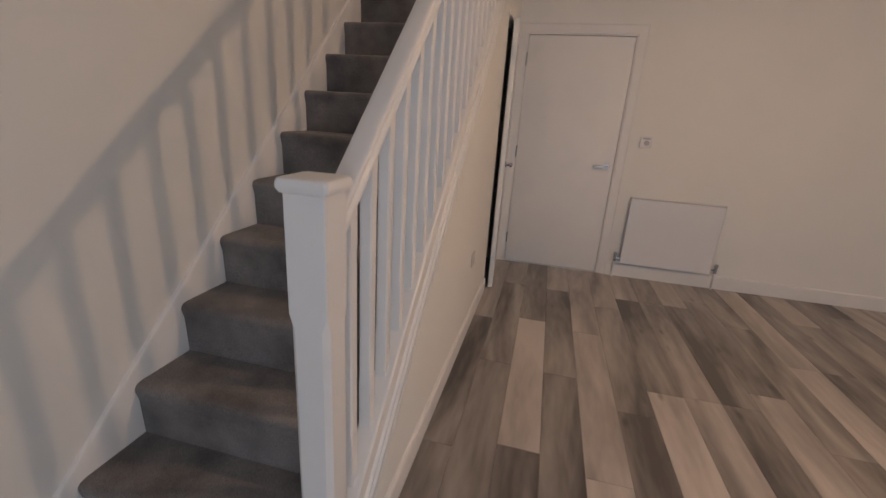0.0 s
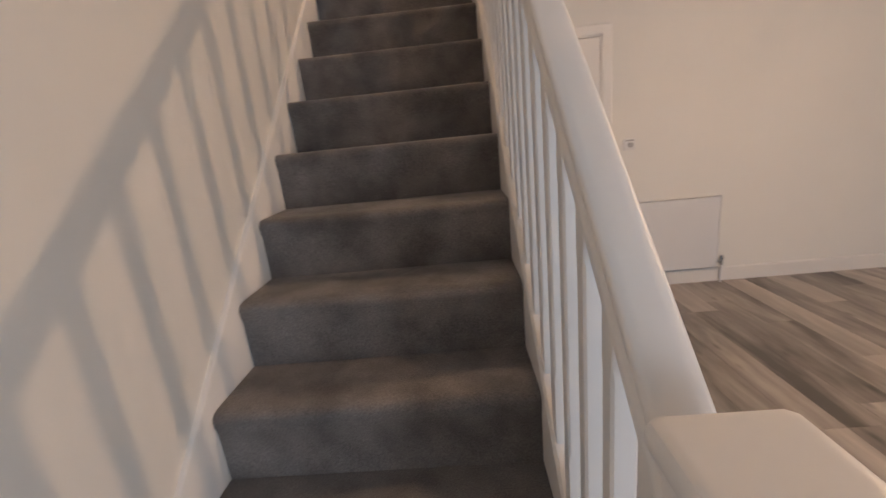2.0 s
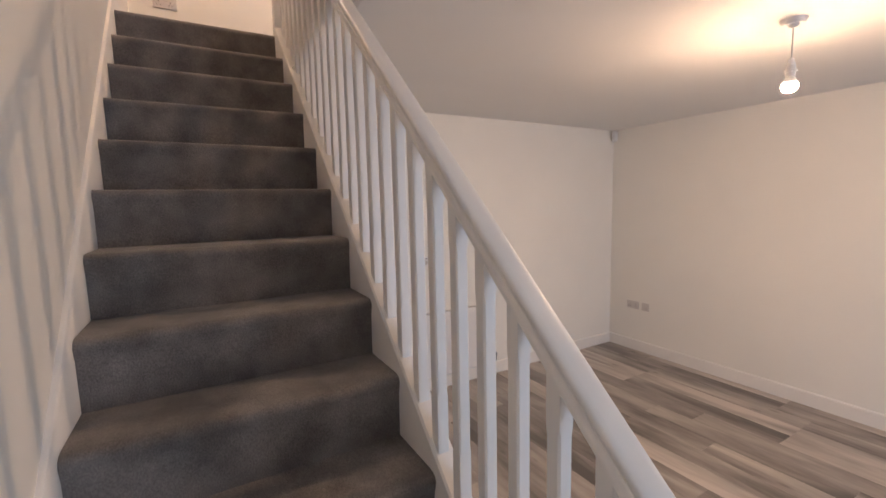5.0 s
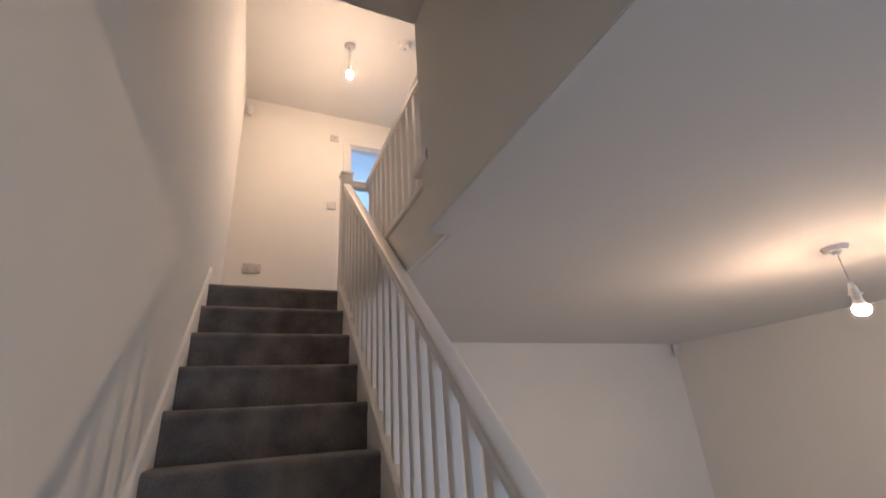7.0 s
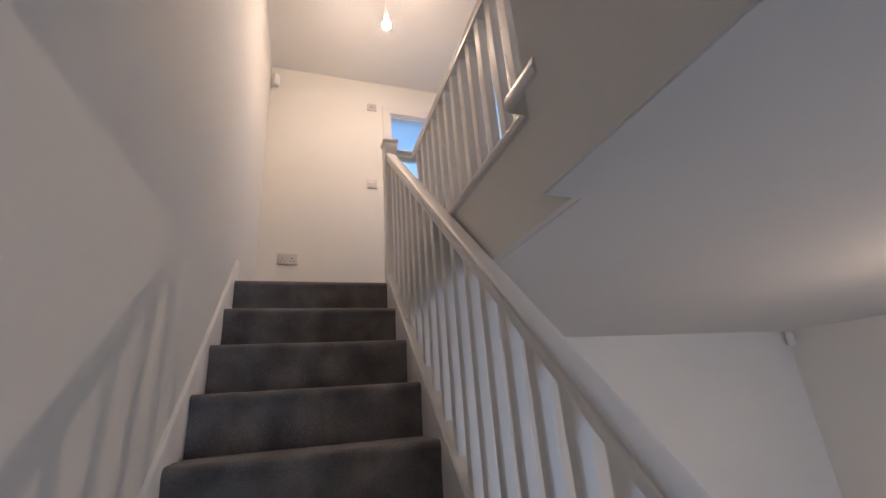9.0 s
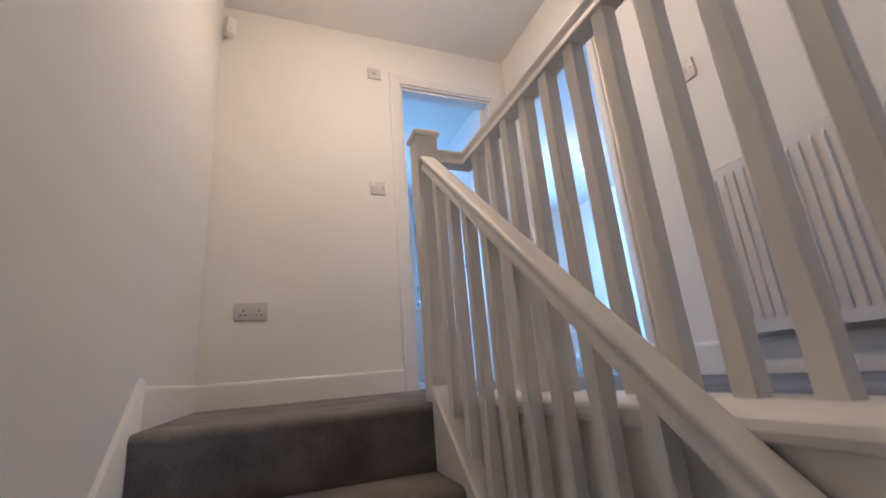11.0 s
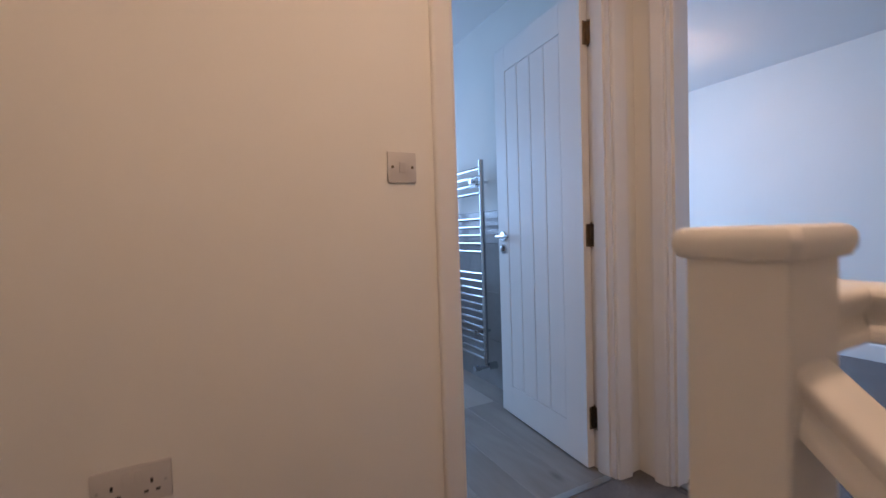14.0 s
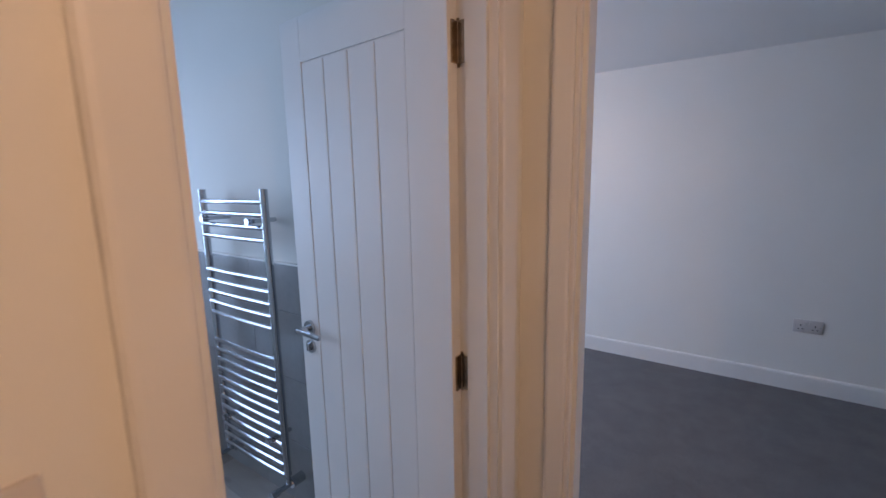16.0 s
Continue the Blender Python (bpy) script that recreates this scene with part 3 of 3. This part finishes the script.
LX = 1.000
lb = thing("balustrade_landing", "white painted landing balustrade with square balusters", "balustrade", base=(LX, 2.7, LAND))
RT = 3.637
corner = NY1 + 0.0
bm = bmesh.new()
sweep(bm, [[(NX1 + 0.042, corner + u, RT + v) for u, v in RAIL], [(LX + u, corner + u, RT + v) for u, v in RAIL],
           [(LX + u, YWALL + 0.002, RT + v) for u, v in RAIL]])
part("handrail", bm, M_TRIM, lb, "moulded white handrail turned at the newel", smooth=True)
height = RT - 0.057 - LAND - 0.02
bm = bmesh.new()
rings = []
for f, c in ((-0.01, 0.001), (0.12, 0.001), (0.14, 0.003), (height - 0.12, 0.003), (height - 0.10, 0.001), (height + 0.006, 0.001)):
    rings.append(octagon(0.0190, c, f))
sweep(bm, rings)
first = None
y = 3.459
while y > YWALL + 0.03:
    if first is None:
        ob = part("baluster", bm, M_TRIM, lb, smooth=True)
        first = ob.data
    else:
        ob = new("baluster", first)
        ob.parent = lb
    ob.matrix_parent_inverse = Matrix()
    ob.location = Vector((LX, y, LAND + 0.02)) - Vector((LX, 2.7, LAND))
    y -= 0.1125
AX = AX_
nz = LAND + 0.018
prof = [(AX - 0.004, -0.034), (AX - 0.014, -0.030), (AX - 0.018, -0.018), (AX - 0.014, -0.006), (AX - 0.004, 0.0), (LX + 0.05, 0.0), (LX + 0.05, -0.020), (AX + 0.01, -0.034)]
bm = bmesh.new()
sweep(bm, [[(x, y_, nz + v) for x, v in prof] for y_ in (YWALL - 0.0, NY1 - 0.05)])
part("nosing", bm, M_TRIM, lb, "white rounded nosing board along the landing edge", smooth=True)
bm = bmesh.new()
prof = [(XP + 0.001, -0.05), (XP - 0.006, -0.045), (XP - 0.010, -0.030), (XP - 0.006, -0.008), (XP + 0.002, 0.0), (AX + 0.01, 0.0), (AX + 0.01, -0.05)]
sweep(bm, [[(x, y_, nz + v) for x, v in prof] for y_ in (YWALL - 0.055, YWALL + 0.08)])
part("nosing_return", bm, M_TRIM, lb, "white nosing end lapping the wall", smooth=True)
structure("wall_apron", boxes((AX, YWALL - 0.001, CEIL + 0.001, AX + 0.02, NY1 - 0.05, nz - 0.034)), M_WALL, "off-white painted apron below the landing edge", "wall")

# ---- pendant lamps ----


def pendant(name, label, x, y, zc, drop, key):
    p = thing(name, label, "pendant lamp", base=(x, y, zc))
    bm = bmesh.new()
    tube(bm, (x, y, zc - 0.022), (x, y, zc - 0.001), 0.040, 0.050, seg=24)
    tube(bm, (x, y, zc - 0.036), (x, y, zc - 0.022), 0.012, 0.022, seg=16)
    part("ceiling_rose", bm, M_PLASTIC, p, "white plastic ceiling rose", smooth=True)
    bm = bmesh.new()
    tube(bm, (x, y, zc - drop + 0.10), (x, y, zc - 0.034), 0.0032, seg=8)
    part("cord", bm, M_PLASTIC, p, "thin white flex", smooth=True)
    bm = bmesh.new()
    tube(bm, (x, y, zc - drop + 0.085), (x, y, zc - drop + 0.115), 0.017, 0.009, seg=16)
    tube(bm, (x, y, zc - drop + 0.040), (x, y, zc - drop + 0.085), 0.018, seg=16)
    tube(bm, (x, y, zc - drop + 0.058), (x, y, zc - drop + 0.066), 0.024, seg=16)
    part("lampholder", bm, M_PLASTIC, p, "white plastic lampholder", smooth=True)
    bm = bmesh.new()
    ball(bm, (x, y, zc - drop), 0.030, sz=0.9, u=20, v=12)
    part("bulb", bm, M_BULBS[key], p, "lit warm white bulb", smooth=True)
    bm = bmesh.new()
    tube(bm, (x, y, zc - drop), (x, y, zc - drop + 0.016), 0.0303, 0.0262, seg=24)
    tube(bm, (x, y, zc - drop + 0.016), (x, y, zc - drop + 0.042), 0.0262, 0.014, seg=24)
    part("bulb_base", bm, M_PLASTIC, p, "white plastic bulb base", smooth=True)
    return p


pendant("pendant_lamp", "bare lit bulb on a white flex below the living room ceiling", 2.578, 1.55, CEIL, 0.278, "living")
pendant("pendant_lamp", "bare lit bulb on a white flex above the landing", 0.821, 3.507, UCEIL, 0.33, "landing")
pendant("pendant_lamp", "bare lit bulb on a white flex in the bedroom", 3.272, 5.365, UCEIL - 0.06, 0.215, "bedroom")

# ---- switches, sockets and small wall fittings ----
# plates are made facing -y with their back at y = 0


def plate(bm, w, h, d=0.009):
    return box(bm, -w / 2, -d, -h / 2, w / 2, 0, h / 2, bevel=0.003)


def socket(m, label, double=True):
    s = thing("power_socket", label, "socket", group="sockets", m=m)
    w = 0.147 if double else 0.086
    part("faceplate", plate(bmesh.new(), w, 0.086), M_PLATE, s, smooth=True)
    for cx in ((-0.036, 0.036) if double else (0.0,)):
        part("rocker", boxes((cx * 0.30 - 0.007, -0.013, 0.008, cx * 0.30 + 0.007, -0.0085, 0.030), bevel=0.001), M_PLATE, s)
        # near-black blocks on the plate stand for the shade inside the pin holes
        for name, x, z, a, b in (("earth_slot", 0, 0.004, 0.0026, 0.0055), ("live_slot", 0.011, -0.018, 0.0042, 0.0026), ("neutral_slot", -0.011, -0.018, 0.0042, 0.0026)):
            part("pin_slot_shade", boxes((cx + x - a, -0.0099, z - b, cx + x + a, -0.0088, z + b)), M_DARK, s)
    for sx in (-1, 1):
        bm = bmesh.new()
        tube(bm, (sx * (w / 2 - 0.012), -0.0098, 0.0), (sx * (w / 2 - 0.012), -0.0085, 0.0), 0.003, seg=10)
        part("screw", bm, M_GREYPLASTIC, s)
    return s


def switch(m, label):
    s = thing("light_switch", label, "light switch", group="light switches", m=m)
    part("faceplate", plate(bmesh.new(), 0.086, 0.086), M_PLATE, s, smooth=True)
    bm = boxes((-0.010, -0.0135, -0.015, 0.010, -0.0085, 0.015), bevel=0.0015)
    bm.transform(Matrix.Rotation(radians(5), 4, "X"))
    part("rocker", bm, M_PLATE, s)
    for sx in (-1, 1):
        bm = bmesh.new()
        tube(bm, (sx * 0.030, -0.0098, 0.0), (sx * 0.030, -0.0085, 0.0), 0.0042, seg=10)
        part("screw", bm, M_BRASS, s)
    return s




def on_east(x, y, z):
    """On a wall whose face looks to -x."""
    return pose(x, y, z, 0, 0, -90)


socket(pose(0.195, YE, 3.174), "white double power socket low on the landing wall")
switch(pose(0.854, YE, 3.891), "white light switch beside the bathroom door")
switch(on_east(XU, 3.178, 3.895), "white light switch above the landing radiator")
socket(on_east(XE, 3.585, 0.505), "white double power socket in the living room corner", True)
socket(on_east(XE, 3.435, 0.505), "small white outlet beside the double socket", False)
socket(on_east(XE, 1.475, 0.440), "white double power socket on the living room wall")
socket(on_east(XB, 3.577, LAND + 0.445), "white double power socket on the bedroom wall")
socket(on_east(XB, 5.410, LAND + 0.428), "white double power socket far along the bedroom wall")
socket(pose(0.832, 2.438, 0.460, 0, 0, 90), "white power socket on the panel under the stairs", False)

# room thermostat, heating control, motion sensors, smoke alarm
th = thing("thermostat", "small grey-white room thermostat beside the kitchen door", "thermostat", m=pose(1.956, YB, 1.172))
part("case", boxes((-0.043, -0.024, -0.043, 0.043, 0, 0.043), bevel=0.005), M_PLASTIC, th, smooth=True)
bm = bmesh.new()
tube(bm, (0.004, -0.036, -0.004), (0.004, -0.023, -0.004), 0.019, 0.021, seg=20)
part("dial", bm, M_GREYPLASTIC, th, "grey round dial", smooth=True)
part("display", boxes((-0.03, -0.0252, 0.024, 0.03, -0.0235, 0.036)), M_GREYPLASTIC, th)
hc = thing("isolator_switch", "white isolator switch high on the landing wall", "switch", m=pose(0.859, YE, 4.698))
part("faceplate", plate(bmesh.new(), 0.086, 0.078), M_PLATE, hc, smooth=True)
part("rocker", boxes((-0.014, -0.0135, -0.008, 0.014, -0.0085, 0.008), bevel=0.0015), M_GREYPLASTIC, hc)
part("mark_bar", boxes((-0.016, -0.0094, 0.018, 0.016, -0.0088, 0.021)), M_GREYPLASTIC, hc)


def sensor(x, y, z, turn, label):
    s = thing("motion_detector", label, "sensor", group="corner sensors", m=pose(x, y, z, 0, 0, turn))
    part("case", boxes((-0.028, -0.042, -0.055, 0.028, 0, 0.055), bevel=0.009), M_PLASTIC, s, smooth=True)
    bm = bmesh.new()
    ball(bm, (0, -0.036, -0.018), 0.022, sy=0.6, sz=1.1)
    part("lens", bm, M_PLASTIC, s, smooth=True)
    return s


sensor(XE - 0.035, YB - 0.035, CEIL - 0.075, -45, "white corner sensor below the living room ceiling")
sensor(XW + 0.035, YE - 0.045, 4.80, 35, "white corner sensor below the landing ceiling")
sa = thing("smoke_alarm", "round white smoke alarm on the landing ceiling", "smoke alarm", base=(1.275, 3.331, UCEIL))
bm = bmesh.new()
tube(bm, (1.275, 3.331, UCEIL - 0.012), (1.275, 3.331, UCEIL - 0.001), 0.060, 0.064, seg=28)
part("base", bm, M_PLASTIC, sa, smooth=True)
bm = bmesh.new()
tube(bm, (1.275, 3.331, UCEIL - 0.045), (1.275, 3.331, UCEIL - 0.012), 0.040, 0.055, seg=28)
part("cover", bm, M_PLASTIC, sa, smooth=True)
bm = bmesh.new()
tube(bm, (1.275, 3.331, UCEIL - 0.049), (1.275, 3.331, UCEIL - 0.045), 0.012, seg=16)
part("test_button", bm, M_GREYPLASTIC, sa, smooth=True)

# ---- radiators ----


def valve(bm_parent, x, z, sgn):
    """A radiator valve with its tail into the floor."""
    bm = bmesh.new()
    tube(bm, (x, -0.045, z), (x + sgn * 0.045, -0.045, z), 0.009, seg=12)
    tube(bm, (x + sgn * 0.045, -0.045, z - 0.028), (x + sgn * 0.045, -0.045, z + 0.022), 0.012, seg=14)
    tube(bm, (x + sgn * 0.045, -0.045, z + 0.022), (x + sgn * 0.045, -0.045, z + 0.052), 0.016, 0.014, seg=14)
    part("valve", bm, M_CHROME, bm_parent, "chrome radiator valve", smooth=True)
    bm = bmesh.new()
    tube(bm, (x + sgn * 0.045, -0.045, 0.0), (x + sgn * 0.045, -0.045, z - 0.028), 0.0075, seg=12)
    part("pipe", bm, M_RAD, bm_parent, "white painted pipe tail", smooth=True)


def radiator(m, w, z0, z1, label, ribs=True):
    """A steel panel radiator facing -y, its wall at y = 0, left end at x = 0, z above the floor."""
    r = thing("radiator", label, "radiator", group="panel radiators", m=m)
    n_ = max(2, round(w / 0.0340))
    step_ = w / n_
    bm = bmesh.new()
    prof_ = []
    d0, d1 = -0.062, -0.071
    for i in range(n_):
        x = i * step_
        prof_ += [(x + step_ * 0.34, d0), (x + step_ * 0.43, d1), (x + step_ * 0.57, d1), (x + step_ * 0.66, d0)] if ribs else [(x, d0), (x + step_, d0)]
    ring = lambda z, k: [(x, d0 + (d - d0) * k, z) for x, d in prof_] + [(w, -0.050, z), (0, -0.050, z)]
    sweep(bm, [ring(z0 + 0.0, 0.0), ring(z0 + 0.035, 0.0), ring(z0 + 0.055, 1.0), ring(z1 - 0.055, 1.0), ring(z1 - 0.035, 0.0), ring(z1 - 0.006, 0.0)])
    part("front_panel", bm, M_RAD, r, "white enamelled panel with pressed upright channels" if ribs else "white enamelled flat panel")
    bm = bmesh.new()
    g = 0.012
    x = g
    while x < w - g:
        box(bm, x, -0.058, z1 - 0.010, x + 0.004, -0.026, z1 - 0.001)
        x += g
    part("top_grille", bm, M_RAD, r, "white slotted top grille")
    part("side_panel", boxes((-0.003, -0.068, z0 + 0.01, 0.0, -0.018, z1 + 0.001), bevel=0.001), M_RAD, r)
    part("side_panel", boxes((w, -0.068, z0 + 0.01, w + 0.003, -0.018, z1 + 0.001), bevel=0.001), M_RAD, r)
    part("back_panel", boxes((0.01, -0.030, z0 + 0.01, w - 0.01, -0.020, z1 - 0.012)), M_RAD, r)
    for bx in (0.12, w - 0.12):
        part("wall_bracket", boxes((bx - 0.012, -0.021, z0 + 0.03, bx + 0.012, -0.001, z1 - 0.03)), M_RAD, r)
    valve(r, -0.002, z0 + 0.035, -1)
    valve(r, w + 0.002, z0 + 0.035, 1)
    return r


radiator(pose(1.930, YB, 0.0), 0.715, 0.140, 0.718, "flat white panel radiator below the thermostat with chrome valves", ribs=False)
radiator(pose(XU, 3.225, LAND, 0, 0, -90), 0.705, 0.130, 0.706, "white ribbed panel radiator on the landing wall")

# ---- bathroom ----
tr = thing("towel_radiator", "tall chrome ladder towel radiator with curved bars", "towel radiator", base=(1.795, 5.77, LAND))
TY0, TY1, TZ0, TZ1, TX = 5.529, 5.993, LAND + 0.185, LAND + 1.403, 1.789
for y in (TY0, TY1):
    bm = bmesh.new()
    sweep(bm, [[(TX + 0.016 * math.cos(a) , y + 0.015 * math.sin(a), z) for a in [i * math.tau / 16 for i in range(16)]] for z in (TZ0, TZ1)])
    part("upright", bm, M_CHROME, tr, "polished chrome upright", smooth=True)
def bar_z():
    z = TZ1 - 0.05
    for count, gap in ((4, 0.050), (5, 0.050), (12, 0.0475)):
        for i in range(count):
            yield z
            z -= gap
        z -= 0.105 if count == 4 else 0.085
for z in bar_z():
    bm = bmesh.new()
    rings = []
    for i in range(9):
        f = i / 8
        bow = 0.005 * math.sin(math.pi * f)
        rings.append([(TX - 0.008 - bow + 0.010 * math.cos(a), TY0 + f * (TY1 - TY0), z + 0.010 * math.sin(a)) for a in [j * math.tau / 10 for j in range(10)]])
    sweep(bm, rings)
    part("bar", bm, M_CHROME, tr, smooth=True)
for y in (TY0 + 0.06, TY1 - 0.06):
    for z in (TZ1 - 0.125, TZ0 + 0.16):
        bm = bmesh.new()
        tube(bm, (TX - 0.03, y, z), (XBE - 0.001, y, z), 0.009, seg=12)
        tube(bm, (TX - 0.045, y, z), (TX - 0.028, y, z), 0.014, seg=14)
        part("wall_bracket", bm, M_CHROME, tr, smooth=True)
for y in (TY0, TY1):
    bm = bmesh.new()
    tube(bm, (TX, y, TZ0 - 0.045), (TX, y, TZ0), 0.011, seg=12)
    tube(bm, (TX - 0.055, y, TZ0 - 0.045), (XBE - 0.001, y, TZ0 - 0.045), 0.011, seg=12)
    tube(bm, (TX - 0.085, y, TZ0 - 0.045), (TX - 0.05, y, TZ0 - 0.045), 0.017, 0.015, seg=14)
    tube(bm, (1.800, y, TZ0 - 0.045), (XBE - 0.001, y, TZ0 - 0.045), 0.022, seg=16)
    part("valve", bm, M_CHROME, tr, "chrome angled valve", smooth=True)

# mirror cabinet and vanity past the towel radiator
mc = thing("bathroom_mirror", "tall framed mirror on the bathroom wall", "mirror", base=(1.80, 6.66, 3.79))
part("frame", boxes((1.835, 6.42, 3.795, XBE - 0.001, 6.436, 4.56), (1.835, 6.86, 3.795, XBE - 0.001, 6.876, 4.56), (1.835, 6.436, 3.795, XBE - 0.001, 6.86, 3.811), (1.835, 6.436, 4.544, XBE - 0.001, 6.86, 4.56), bevel=0.002), M_GREYPLASTIC, mc, "thin grey frame")
part("mirror_glass", boxes((1.846, 6.436, 3.811, XBE - 0.001, 6.86, 4.544)), M_MIRROR, mc)
vu = thing("vanity_unit", "white vanity unit with a ceramic basin", "vanity unit", base=(1.6, 6.68, LAND))
part("body", boxes((1.420, 6.42, LAND, 1.855, 6.94, LAND + 0.70), bevel=0.003), M_PLASTIC, vu, smooth=True)
for y0, y1 in ((6.425, 6.678), (6.682, 6.935)):
    d = part("door", boxes((1.405, y0, LAND + 0.06, 1.420, y1, LAND + 0.67), bevel=0.002), M_PLASTIC, vu)
    part("handle", boxes((1.392, (y0 + y1) / 2 - 0.05, LAND + 0.6, 1.405, (y0 + y1) / 2 + 0.05, LAND + 0.61)), M_CHROME, d)
bm = boxes((1.390, 6.40, LAND + 0.701, 1.855, 6.96, LAND + 0.755), bevel=0.012)
part("basin", bm, M_CERAMIC, vu, "white ceramic basin top", smooth=True)
bm = bmesh.new()
tube(bm, (1.800, 6.68, LAND + 0.755), (1.800, 6.68, LAND + 0.85), 0.02, 0.017, seg=16)
tube(bm, (1.800, 6.68, LAND + 0.83), (1.680, 6.68, LAND + 0.80), 0.012, seg=12)
box(bm, 1.760, 6.672, LAND + 0.852, 1.820, 6.688, LAND + 0.862, bevel=0.002)
part("tap", bm, M_CHROME, vu, "chrome mixer tap", smooth=True)
structure("threshold_1", boxes((BX0 + 0.01, YE + 0.005, LAND - 0.004, BX1 - 0.01, YE + 0.035, LAND + 0.004), bevel=0.001), M_SATIN, "metal threshold strip at the bathroom door", "threshold")
structure("threshold_2", boxes((XU + 0.03, RY0 + 0.01, LAND - 0.004, XU + 0.06, RY1 - 0.01, LAND + 0.004), bevel=0.001), M_SATIN, "metal threshold strip at the bedroom door", "threshold")

# ---- pieces: wall tiles, floor boards ----
tiles = structure("tiling", boxes((XBE - 0.006, YE + T, LAND - 0.01, XBE + 0.0005, YR, LAND + 1.09)), M_GROUT, "large grey wall tiles to half height in the bathroom", "tiles")
tw, thh = 0.60, 0.30
cache = {}
y = YE + T
row = 0
while y < YR - 0.02:
    y1_ = min(y + tw, YR)
    for j in range(4):
        za = LAND - 0.008 + j * thh
        zb = min(za + thh, LAND + 1.095)
        if zb - za < 0.03:
            continue
        key = (round(y1_ - y, 3), round(zb - za, 3))
        if key not in cache:
            ob = part("tile", boxes((-0.006, 0.0015, 0.0015, 0.0, key[0] - 0.0015, key[1] - 0.0015), bevel=0.001), M_TILE, tiles)
            cache[key] = ob.data
        else:
            ob = new("tile", cache[key])
            ob.parent = tiles
        ob.location = (XBE - 0.006, y, za)
    y = y1_
part("tile_trim", boxes((XBE - 0.015, YE + T, LAND + 1.095, XBE - 0.001, YR, LAND + 1.103), bevel=0.001), M_TRIM, tiles, "white trim along the top of the tiles")


def boards(parent, x0, x1, y0, y1, z, width, length, mat, name, seed, phase, joints={}, tones={}):
    """Floor boards laid along y, their ends staggered by a fixed random order.
    joints: where a row has a joint; tones: paleness of a board by row and place in it."""
    rng = random.Random(seed)
    made = {}
    x = x0 - phase
    while x < x1:
        xa, xb = max(x, x0), min(x + width, x1)
        row_ = round((x - x0 + phase) / width)
        yy = y0 - rng.choice((0.12, 0.38, 0.61, 0.85, 1.07)) * length / 1.22
        if row_ in joints:
            yy = y0 - (y0 - joints[row_]) % length
            yy = yy - length if yy > y0 else yy
        place = -1
        while yy < y1:
            place += 1
            pale = tones.get((row_, place), rng.random())
            ya, yb = max(yy, y0), min(yy + length, y1)
            yy += length
            if yb - ya < 0.02 or xb - xa < 0.02:
                continue
            key = (round(xb - xa, 3), round(yb - ya, 3))
            if key not in made:
                w_, l_ = key
                bm = bmesh.new()
                e, c = 0.0004, 0.0012
                lo_ = [(e, e), (w_ - e, e), (w_ - e, l_ - e), (e, l_ - e)]
                hi_ = [(e + c, e + c), (w_ - e - c, e + c), (w_ - e - c, l_ - e - c), (e + c, l_ - e - c)]
                sweep(bm, [[(a, b, -0.010) for a, b in lo_], [(a, b, -c * 0.8) for a, b in lo_], [(a, b, 0.0) for a, b in hi_]])
                ob = part(name, bm, mat, parent)
                made[key] = ob.data
            else:
                ob = new(name, made[key])
                ob.parent = parent
            ob.location = (xa, ya, z)
            ob.color = (pale, pale, pale, 1)
        x += width


boards(floor, XW, XE, YF, YB, 0.0, 0.175, 1.22, M_LAMINATE, "plank", 7, 0.048,
       joints={7: 2.70, 8: 2.08, 11: 2.09, 14: 2.25},
       tones={(7, 3): 0.30, (7, 4): 0.92, (7, 5): 0.40, (8, 3): 0.10, (8, 4): 0.45, (9, 3): 0.75, (9, 4): 0.80, (9, 5): 0.70, (10, 3): 0.30, (10, 4): 0.35,
              (11, 3): 0.85, (11, 4): 0.15, (11, 5): 0.95, (12, 3): 0.45, (12, 4): 0.35, (13, 3): 0.20, (13, 4): 0.30, (14, 3): 0.85, (14, 4): 0.30})
boards(bpy.data.objects["floor_bathroom"], XW, XBE - 0.006, YE + 0.035, YR, LAND - 0.002, 0.18, 1.22, M_VINYL, "plank", 5, 0.05)
